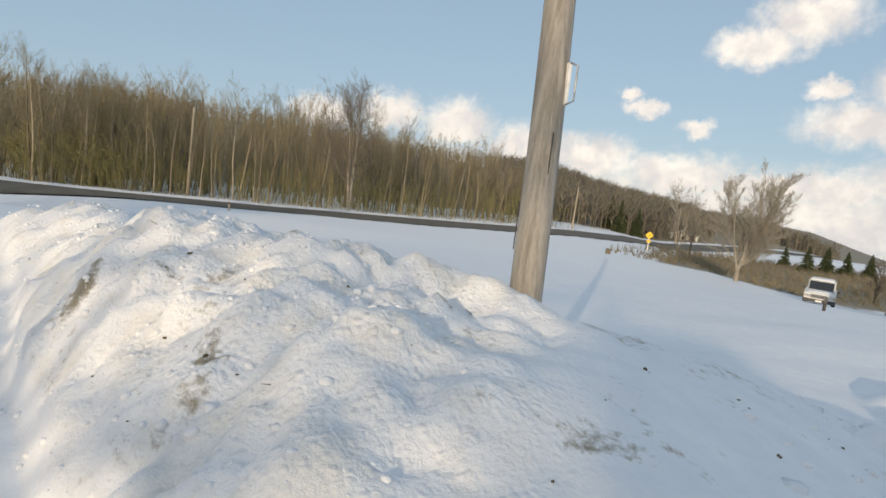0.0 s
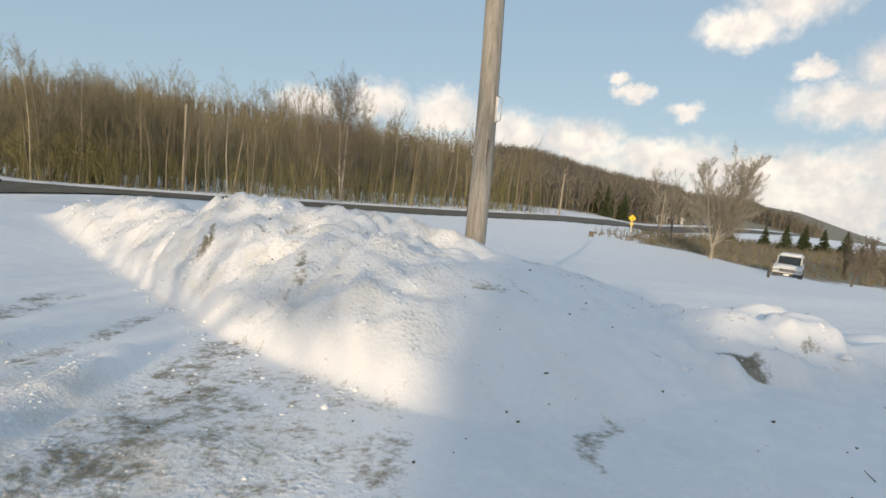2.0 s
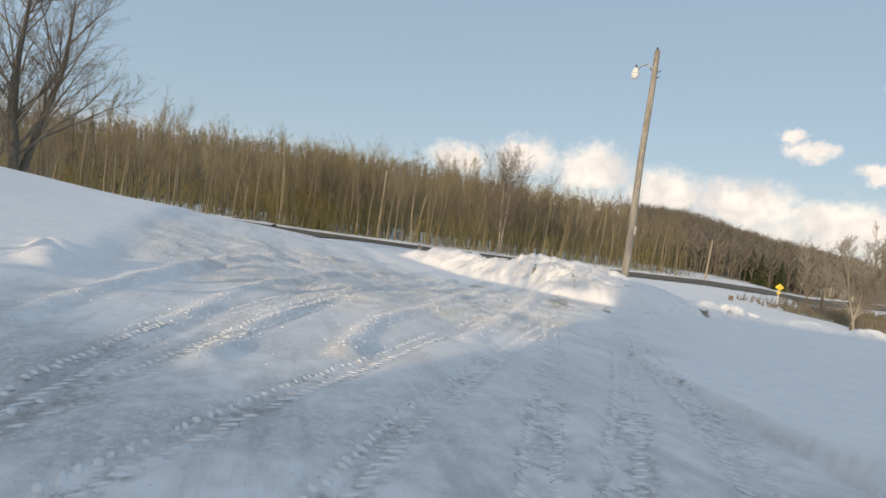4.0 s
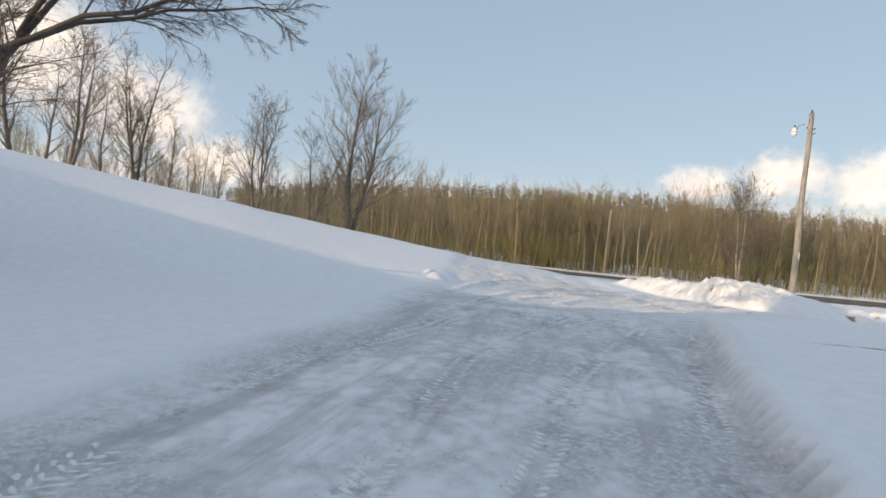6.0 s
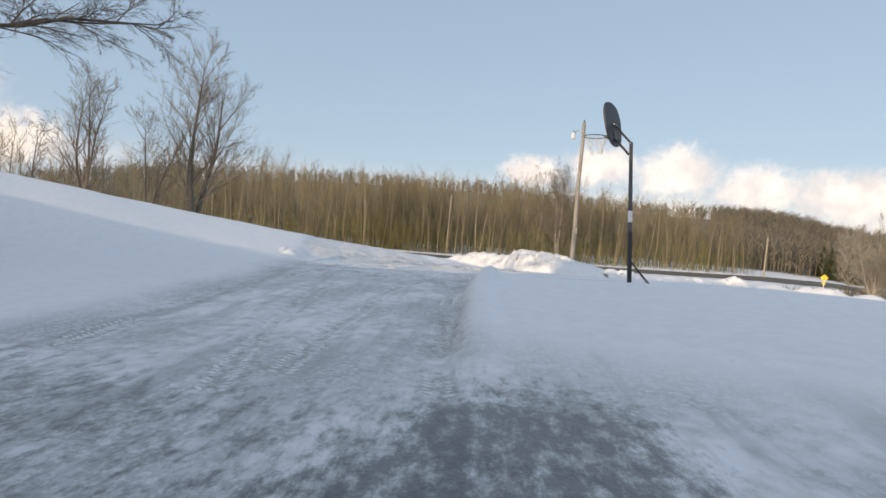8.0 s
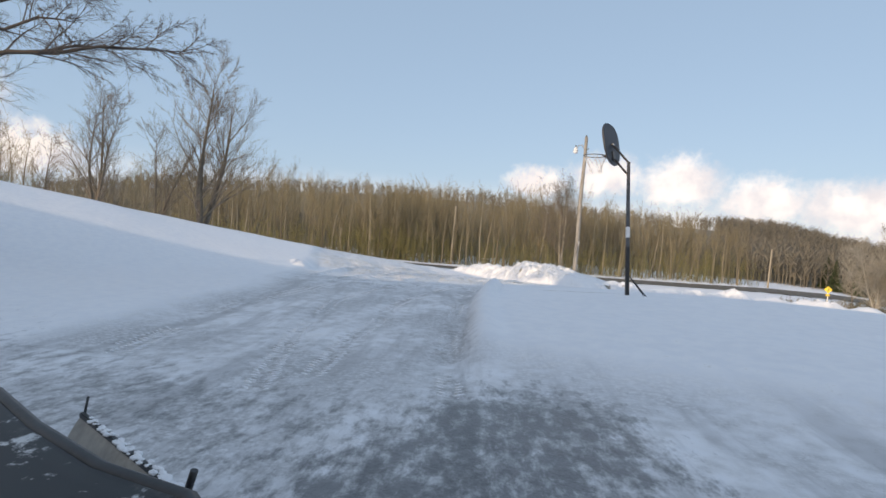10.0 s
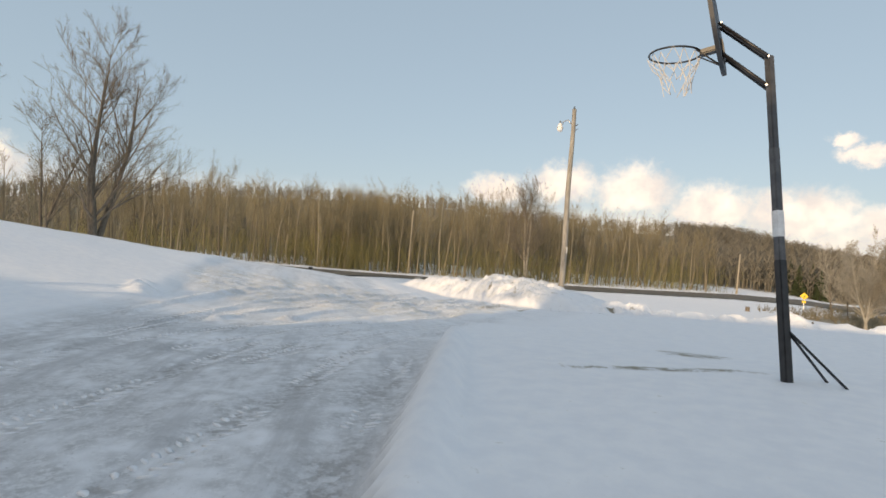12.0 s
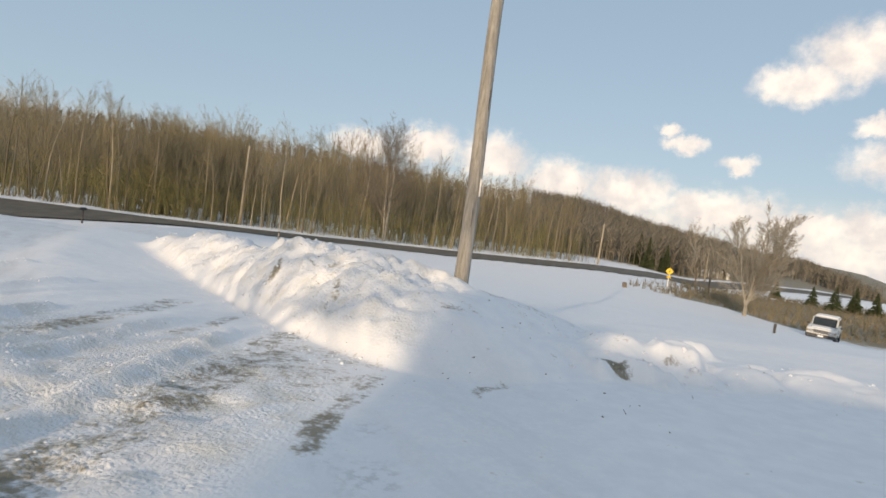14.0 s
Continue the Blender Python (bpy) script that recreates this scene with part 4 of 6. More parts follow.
def make_woods():
    rng = random.Random(77)
    variants = [woods_variant(100 + k, h) for k, h in enumerate((13.0, 12.0, 11.0, 14.0, 10.0, 12.5, 9.0, 8.0))]
    pairs = [(t.mesh("trunk"), c.mesh("crown")) for t, c in variants]
    for a, b in pairs:
        a.materials.append(WOODS_TRUNK)
        b.materials.append(WOODS_TWIG)

    def tall_at(x, y):
        az = math.degrees(math.atan2(x + 0.4, y + 1.6))
        return float(np.interp(az, [-75, -62, -53, -47, -36, -20, -14, -6, 2, 8, 14], [1.2, 1.15, 0.96, 0.85, 0.94, 0.98, 0.88, 0.94, 0.86, 0.80, 0.72]))

    # the front rows, tree by tree
    spots = []
    for n in range(150):
        s = 12.0 + 45.0 * n / 150 + rng.uniform(-0.1, 0.1)
        p, side = road_point(s)
        q = p + side * (6.3 + rng.uniform(0, 9.0))
        spots.append((q.x, q.y))
    for n, (x, y) in enumerate(spots):
        k = rng.randrange(len(variants))
        ob = thing("tree", (0, 0, 0), "slim leafless tree at the edge of the roadside woods", "tree", "roadside woods")
        part_of("trunk", pairs[k][0], None, ob)
        part_of("crown", pairs[k][1], None, ob)
        ob.matrix_basis = place_m(x, y, level(x, y), 0.92 * tall_at(x, y) * rng.uniform(0.78, 1.12), rng)
    # the mass behind them
    trunks, twigs = Bulk(), Bulk()
    for n in range(760):
        s = 10.5 + 47.5 * rng.random()
        p, side = road_point(s)
        depth = 48.0 * rng.random() ** 1.1
        q = p + side * (13.0 + depth)
        k = rng.randrange(len(variants))
        m = place_m(q.x, q.y, float(land(q.x, q.y)), tall_at(q.x, q.y) * rng.uniform(0.82, 1.15) * (0.95 + 0.3 * depth / 48.0), rng)
        trunks.add(variants[k][0], m)
        twigs.add(variants[k][1], m)
    # a thicket beyond the snowy slope
    for n in range(170):
        x, y = from_eye((6.9, -20.7), rng.uniform(-98, -58), rng.uniform(58, 105))
        k = rng.randrange(len(variants))
        m = place_m(x, y, float(land(x, y)) - 0.3, rng.uniform(0.5, 0.85), rng)
        trunks.add(variants[k][0], m)
        twigs.add(variants[k][1], m)
    ob = thing("woods", (0, 0, 0), "dense brown leafless woods across the road", "woods", kind="stuff")
    part_of("trunks", trunks.mesh("trunks"), SHADED_TRUNK, ob)
    part_of("crowns", twigs.mesh("crowns"), WOODS_TWIG, ob)


make_woods()


def make_brush():
    """Saplings and scrub that fill the edge of the woods."""
    rng = random.Random(5)
    w = Wood()
    for n in range(2400):
        s = 11.0 + 46.5 * rng.random()
        p, side = road_point(s)
        q = p + side * (5.6 + 13.0 * rng.random())
        z = float(land(q.x, q.y)) - 0.1
        h = rng.uniform(2.2, 7.8) * rng.uniform(0.6, 1.0)
        way = Vector((rng.gauss(0, 0.15), rng.gauss(0, 0.15), 1))
        line = bent(rng, Vector((q.x, q.y, z)), way, h, 4, 0.10, 0.03)
        w.limb(line, [0.028, 0.024, 0.018, 0.012, 0.0], 3)
        for j in range(9):
            t = rng.uniform(0.42, 0.97)
            i = min(int(t * 4), 3)
            b = line[i].lerp(line[i + 1], t * 4 - i)
            u, rise = rng.uniform(0, math.tau), rng.uniform(0.1, 1.1)
            out = Vector((math.cos(u), math.sin(u), rise)).normalized() * (h * rng.uniform(0.12, 0.30) * (1.15 - 0.6 * t))
            w.limb([b, b + out], [0.015, 0.0], 3)
            for k in range(3):
                c = b + out * rng.uniform(0.25, 0.9)
                side_way = Vector((rng.gauss(0, 1), rng.gauss(0, 1), rng.gauss(0.4, 0.6))).normalized()
                w.limb([c, c + (side_way * 0.8 + out.normalized() * 0.6) * (out.length * rng.uniform(0.3, 0.6))], [0.011, 0.0], 3)
    ob = part_of("roadside_brush", w.mesh("roadside_brush"), BRUSH)
    tagged(ob, "olive-brown leafless saplings and scrub along the road", "brush", kind="stuff")


make_brush()


def make_far_woods():
    """Trees on the ridge, too far to tell apart."""
    rng = random.Random(9)
    w = Wood()
    made = 0
    while made < 8500:
        az = rng.uniform(-75, 27) if rng.random() < 0.5 else rng.uniform(-5, 27)
        r = rng.uniform(105, 330) if rng.random() < 0.85 else rng.uniform(330, 380)
        x, y = r * math.sin(radians(az)), r * math.cos(radians(az))
        d, _, _ = near_line(np.array([x]), np.array([y]), ROAD)
        ry = float(np.interp(x, [p[0] for p in ROAD], [p[1] for p in ROAD]))
        if d[0] < 9 or (y < ry and az < 60 and az < 17):
            continue
        if az > 17 and r < 190:
            continue
        made += 1
        z = float(land(x, y)) - 0.3
        tall = rng.uniform(5.5, 9.0) * (0.75 if az > 15 else 1.0)
        top = Vector((x, y, z + tall))
        w.limb([Vector((x, y, z)), top], [0.14, 0.0], 3)
        for k in range(11):
            t = rng.uniform(0.2, 0.85)
            u = rng.uniform(0, math.tau)
            b = Vector((x, y, z + tall * t))
            out = tall * rng.uniform(0.14, 0.26)
            w.limb([b, b + Vector((math.cos(u) * out, math.sin(u) * out, out * rng.uniform(0.8, 1.6)))], [0.11, 0.0], 3)
    ob = part_of("ridge_woods", w.mesh("ridge_woods"), FAR_WOODS)
    tagged(ob, "distant leafless woods covering the low ridge", "woods", kind="stuff")


make_far_woods()


def conifer(place, seed, tall, wide):
    rng = random.Random(seed)
    t, c = Wood(), Wood()
    t.limb([Vector((0, 0, -0.2)), Vector((0, 0, tall))], [0.11, 0.0], 6)
    rows = int(tall * 7)
    for i in range(rows):
        f = i / rows
        z = 0.25 + f * (tall - 0.35)
        reach = wide * (1 - f) ** 0.9 + 0.05
        for k in range(9):
            a = rng.uniform(0, math.tau)
            r = reach * rng.uniform(0.6, 1.1)
            tip = Vector((math.cos(a) * r, math.sin(a) * r, z - 0.12 * r + rng.uniform(-0.08, 0.08)))
            root = Vector((0, 0, z))
            c.limb([root, root.lerp(tip, 0.6) + Vector((0, 0, 0.05)), tip], [0.05, 0.10 * (1.1 - f) + 0.03, 0.0], 4)
    ob = thing("conifer", place, "small dark green conifer at the edge of a snowy field", "tree", "field conifers")
    part_of("trunk", t.mesh("trunk"), BARK, ob)
    part_of("foliage", c.mesh("foliage"), CONIFER, ob)


for n, (az, dist, tall) in enumerate(((21.4, 96, 3.2), (23.0, 92, 3.8), (24.4, 94, 4.0), (25.8, 96, 3.6), (18.6, 100, 3.0), (27.4, 98, 3.6))):
    x, y = from_eye((1.0, -5.5), az, dist)
    conifer(at_land(x, y, 0.05), 200 + n, tall, tall * 0.36)
for n, (az, dist, tall) in enumerate(((7.3, 112, 6.5), (8.2, 118, 7.0), (9.0, 114, 6.0), (6.4, 120, 7.5))):
    x, y = from_eye((1.0, -5.5), az, dist)
    conifer(at_land(x, y, 0.05), 220 + n, tall, tall * 0.30)


def make_grass():
    """Dry weeds standing out of the snow at the edge of the field."""
    rng = random.Random(31)
    w = Wood()
    made = 0
    while made < 5200:
        x, y = rng.uniform(2, 75), rng.uniform(40, 92)
        if x - 0.35 * (y - 46) < 6 + rng.uniform(-2, 4) or y + 0.25 * x < 52 + rng.uniform(-1.5, 3) or y > 90:
            continue
        made += 1
        z = float(land(x, y)) - 0.05
        for k in range(4):
            h = rng.uniform(0.35, 1.0)
            top = Vector((x + rng.gauss(0, 0.25), y + rng.gauss(0, 0.25), z + h))
            w.limb([Vector((x + rng.gauss(0, 0.1), y + rng.gauss(0, 0.1), z)), top], [0.035, 0.0], 3)
    ob = part_of("dry_weeds", w.mesh("dry_weeds"), DRY_GRASS)
    tagged(ob, "tan dry weeds standing out of the snow", "grass", kind="stuff")


make_grass()

# ---- things ----


def yard_light_pole():
    """The wooden pole beside the snow bank with its yard lamp."""
    x, y = -0.44, 1.62
    z0 = level(x, y)
    ob = thing("utility_pole", (x, y, z0), "weathered wooden pole with a yard lamp in the snow bank", "utility pole")
    bm = bmesh.new()
    top = 7.6 - z0
    lean = Vector((-0.021, 0.09, 1))
    pts = [lean * (t * top) + Vector((0.012 * math.sin(t * 9), 0, 0)) for t in np.linspace(-0.08, 1, 22)]
    tube(bm, pts, [0.105 - 0.032 * k / 21 for k in range(22)], 20)
    part("shaft", bm, POLE_WOOD, ob)
    rng = random.Random(2)
    for k in range(12):
        bm = bmesh.new()
        t = rng.uniform(0.05, 0.95) * top
        a = rng.uniform(0, math.tau)
        r = 0.105 - 0.03 * t / top
        c = lean * t + Vector((math.cos(a) * r, math.sin(a) * r, 0))
        box(bm, (0.006, 0.006, rng.uniform(0.15, 0.6)), c, Matrix.Rotation(a, 4, "Z"))
        part("drying_crack", bm, DARK_TRIM, ob)
    # plate and conduit
    bm = bmesh.new()
    c = lean * (2.62 - z0) + Vector((0.09, -0.05, 0))
    box(bm, (0.018, 0.045, 0.25), c + Vector((0.012, 0, 0)), Matrix.Rotation(0.5, 4, "Z"), 0.004)
    part("tag_plate", bm, STICKER, ob, "small white plate")
    bm = bmesh.new()
    tube(bm, [c + Vector((0.015, -0.02, -0.12)), c + Vector((0.06, -0.04, -0.10)), c + Vector((0.06, -0.04, 0.10)), c + Vector((0.015, -0.02, 0.12))], 0.006, 6)
    part("step_loop", bm, GALV, ob, "thin galvanised loop")
    # lamp arm and head
    at = lean * (top - 0.42)
    head = at + Vector((-0.50, 0.10, -0.16))
    bm = bmesh.new()
    tube(bm, [at + Vector((-0.06, 0, -0.12)), at + Vector((-0.2, 0.03, 0.06)), at + Vector((-0.38, 0.07, 0.02)), head + Vector((0.05, 0, 0.04))], 0.022, 8)
    part("lamp_arm", bm, GALV, ob)
    bm = bmesh.new()
    tube(bm, [head + Vector((0, 0, z)) for z in (0.14, 0.10, 0.02, -0.03)], [0.04, 0.07, 0.09, 0.115], 16)
    lamp = part("lamp_head", bm, LAMP_WHITE, ob, "white lamp housing")
    bm = bmesh.new()
    tube(bm, [head + Vector((0, 0, z)) for z in (-0.031, -0.10, -0.16, -0.18)], [0.11, 0.105, 0.075, 0.02], 16)
    part("lens", bm, LAMP_WHITE, lamp, "clouded refractor")
    bm = bmesh.new()
    tube(bm, [head + Vector((0, 0, 0.14)), head + Vector((0, 0, 0.22))], 0.03, 10)
    part("light_sensor", bm, GREY_PLASTIC, lamp)
    bm = bmesh.new()
    tube(bm, [lean * top - Vector((0, 0, 0.02)), lean * top + Vector((0, 0, 0.10))], [0.05, 0.02], 8)
    part("top_pin", bm, GREY_PLASTIC, ob)
    for dz in (0.62, 0.78):
        bm = bmesh.new()
        c = lean * (top - dz)
        tube(bm, [c, c + Vector((0.13, -0.03, 0.03)), c + Vector((0.17, -0.04, 0.07))], 0.012, 6)
        part("hook", bm, GREY_PLASTIC, ob)


yard_light_pole()


def line_pole(x, y, top, radius, lean=0.0):
    z = level(x, y)
    ob = thing("line_pole", (x, y, z), "pale bare wooden pole beside the road in front of the woods", "utility pole", "roadside poles")
    bm = bmesh.new()
    tube(bm, [(lean * t, 0, t) for t in np.linspace(-0.3, top - z, 8)], [radius * (1 - 0.3 * k / 7) for k in range(8)], 10)
    part("shaft", bm, FAR_WOOD, ob)
    bm = bmesh.new()
    tube(bm, [(lean * (top - z), 0, top - z - 0.02), (lean * (top - z), 0, top - z + 0.16)], 0.04, 6)
    part("insulator", bm, GREY_PLASTIC, ob)


line_pole(-38.0, 50.1, 7.15, 0.17, 0.03)
line_pole(4.9, 82.0, 4.0, 0.15, 0.02)
line_pole(26.5, 108.0, 2.6, 0.13)
line_pole(-92.0, 44.0, 7.0, 0.16)


def hoop():
    """Basketball hoop: braced square post, four-bar arm, board, rim and torn net."""
    x, y = 5.2, -11.36
    z = level(x, y)
    ob = thing("basketball_hoop", (x, y, z), "black basketball hoop with a torn white net standing in snow", "basketball hoop")
    rim_z, post_z = 4.53 - z, 4.36 - z
    rim_c = Vector((4.14 - x, -10.79 - y, rim_z))
    top = Vector((4.91 - x, -11.0 - y, post_z))
    flat = Vector((-0.995, 0.06, 0)).normalized()
    foot = Vector((0, 0, -0.2))
    m = 0.045

    def post(a, b, w, name, label=""):
        bm = bmesh.new()
        d = b - a
        box(bm, (w, w, d.length), (a + b) / 2, d.to_track_quat("Z", "Y").to_matrix().to_4x4(), 0.006)
        # posts above the lower one take the lighter, sunlit grey
        return part(name, bm, BLACK_STEEL if name == "lower_post" else SUNLIT_STEEL, ob, label)

    post(foot, foot.lerp(top, 0.40), 0.066, "lower_post")
    post(foot.lerp(top, 0.39), foot.lerp(top, 0.72), 0.061, "middle_post")
    post(foot.lerp(top, 0.71), top, 0.056, "upper_post")
    bm = bmesh.new()
    c = foot.lerp(top, 0.50)
    box(bm, (0.064, 0.064, 0.22), c, (top - foot).to_track_quat("Z", "Y").to_matrix().to_4x4(), 0.003)
    part("height_label", bm, STICKER, ob, "white height label on the post")
    # braces down to the snow
    for k, off in enumerate((Vector((0.42, -0.05, -0.05)), Vector((0.30, 0.22, -0.05)))):
        bm = bmesh.new()
        tube(bm, [foot.lerp(top, 0.62 / (top.z - foot.z)), off], 0.011, 6)
        part("brace", bm, BLACK_STEEL, ob)
    # board
    side = flat.cross(Vector((0, 0, 1)))
    board_c = rim_c - flat * 0.34 + Vector((0, 0, 0.22))
    tip = radians(11)
    turn = Matrix((side, flat * math.cos(tip) - Vector((0, 0, math.sin(tip))), Vector((0, 0, math.cos(tip))) + flat * math.sin(tip))).transposed().to_4x4()
    bm = bmesh.new()
    pts = []
    for k in range(40):
        a = k * math.tau / 40
        c, s = math.cos(a), math.sin(a)
        pts.append((0.46 * math.copysign(abs(c) ** 0.8, c) * (1.0 + 0.12 * s), 0.44 * math.copysign(abs(s) ** 0.8, s)))
    prism(bm, pts, 0.035, Matrix.Translation(board_c - flat * 0.018) @ turn, 0.006)
    board = part("backboard", bm, BACKBOARD, ob, "dark fan-shaped backboard")
    bm = bmesh.new()
    box(bm, (0.16, 0.05, 0.20), rim_c - flat * 0.40 + Vector((0, 0, -0.02)), turn, 0.01)
    box(bm, (0.10, 0.18, 0.05), rim_c - flat * 0.31, turn, 0.01)
    part("rim_bracket", bm, BLACK_STEEL, ob)
    bm = bmesh.new()
    ring(bm, rim_c, (0, 0, 1), 0.228, 0.009)
    part("rim", bm, BLACK_STEEL, ob)
    bm = bmesh.new()
    tube(bm, [rim_c - flat * 0.42 + Vector((0, 0, -0.16)), rim_c - flat * 0.20 - side * 0.10 + Vector((0, 0, -0.01))], 0.007, 6)
    tube(bm, [rim_c - flat * 0.42 + Vector((0, 0, -0.16)), rim_c - flat * 0.20 + side * 0.10 + Vector((0, 0, -0.01))], 0.007, 6)
    part("rim_stay", bm, BLACK_STEEL, ob)
    # torn net: diamonds that hang to one side
    rng = random.Random(8)
    bm = bmesh.new()
    rows = []
    for r in range(5):
        f = r / 4
        c = rim_c + Vector((0.05 * f, 0.02 * f, -0.36 * f - 0.01))
        rows.append([c + Vector((math.cos((k + 0.5 * (r % 2)) * math.tau / 12), math.sin((k + 0.5 * (r % 2)) * math.tau / 12), 0)) * (0.225 * (1 - f) + 0.09 * f) + Vector((rng.gauss(0, 0.012), rng.gauss(0, 0.012), rng.gauss(0, 0.012))) for k in range(12)])
    for r in range(4):
        for k in range(12):
            if k in (3, 4, 5, 9) and r > 1:
                continue
            nxt = (k + 1) % 12 if r % 2 else (k - 1) % 12
            tube(bm, [rows[r][k], rows[r + 1][k]], 0.0045, 4, False)
            tube(bm, [rows[r][k], rows[r + 1][nxt]], 0.0045, 4, False)
    part("net", bm, NET, ob, "torn white cord net")
    # four-bar arm
    for s in (-0.06, 0.06):
        for dz, dh in ((-0.02, 0.30), (-0.26, 0.06)):
            bm = bmesh.new()
            a = top + side * s + Vector((0, 0, dz))
            b = board_c - flat * 0.03 + side * s + Vector((0, 0, dh - 0.30))
            tube(bm, [a, b], 0.015, 6)
            part("arm_bar", bm, BLACK_STEEL, ob)
    for k, c in enumerate((top + Vector((0, 0, -0.02)), top + Vector((0, 0, -0.26)), board_c - flat * 0.05, board_c - flat * 0.05 + Vector((0, 0, -0.24)))):
        bm = bmesh.new()
        tube(bm, [c - side * 0.075, c + side * 0.075], 0.009, 8)
        part("bolt", bm, GALV, ob, "bright bolt")


hoop()


def road_sign():
    x, y = 12.0, 60.5
    z = level(x, y)
    ob = thing("road_sign", (x, y, z), "yellow diamond road sign with a black symbol beside the road", "road sign", turn=-8)
    bm = bmesh.new()
    box(bm, (0.07, 0.05, 2.3), (0, 0.04, 1.0), None, 0.005)
    part("post", bm, GALV, ob)
    bm = bmesh.new()
    box(bm, (0.62, 0.012, 0.62), (0, 0, 1.95), Matrix.Rotation(radians(45), 4, "Y"), 0.004)
    plate = part("plate", bm, YELLOW, ob)
    bm = bmesh.new()
    tube(bm, [(-0.02, -0.012, 1.70), (-0.02, -0.012, 1.90), (0.08, -0.012, 2.0), (0.02, -0.012, 2.14)], 0.03, 6)
    part("symbol", bm, SIGN_BLACK, plate, "black bent arrow")
    bm = bmesh.new()
    box(bm, (0.4, 0.012, 0.28), (0, 0, 1.28), None, 0.004)
    part("lower_plate", bm, YELLOW, ob)


road_sign()


def mailbox():
    x, y = -37.4, 28.8
    z = level(x, y)
    ob = thing("mailbox", (x, y, z), "dark mailbox on a post at the end of the driveway", "mailbox")
    bm = bmesh.new()
    box(bm, (0.1, 0.1, 1.2), (0, 0, 0.5), None, 0.01)
    part("post", bm, DARK_TRIM, ob)
    bm = bmesh.new()
    prism(bm, [(-0.1, 0), (0.1, 0), (0.1, 0.14), (0.06, 0.21), (0, 0.23), (-0.06, 0.21), (-0.1, 0.14)], 0.5, Matrix.Translation((0, -0.25, 1.05)), 0.008)
    part("box", bm, BLACK_STEEL, ob)


mailbox()


def marker(name, x, y, tall, wide, mat, label, category):
    ob = thing(name, at_land(x, y), label, category)
    bm = bmesh.new()
    box(bm, (wide, wide * 0.6, tall + 0.3), (0, 0, tall / 2 - 0.15), None, wide * 0.1)
    part("stake", bm, mat, ob)
    bm = bmesh.new()
    box(bm, (wide * 1.15, wide * 0.75, tall * 0.2), (0, 0, tall * 0.82), None, wide * 0.1)
    part("cap", bm, GREY_PLASTIC, ob)


marker("marker_stake", -24.2, 36.2, 0.75, 0.13, ORANGE, "pale marker stake standing in the roadside snow", "marker stake")
marker("garden_stake", 8.2, 15.6, 0.34, 0.08, DARK_TRIM, "short dark stake sticking out of the snow", "stake")


def utility_box():
    x, y = 5.95, 46.3
    ob = thing("utility_box", at_land(x, y), "small brown utility pedestal standing in the snowy field", "utility box")
    bm = bmesh.new()
    box(bm, (0.42, 0.34, 0.5), (0, 0, 0.17), None, 0.03, 0.92)
    part("body", bm, BROWN_BOX, ob)
    bm = bmesh.new()
    box(bm, (0.44, 0.36, 0.05), (0, 0, 0.44), None, 0.015, 0.9)
    part("lid", bm, BROWN_BOX, ob)


utility_box()


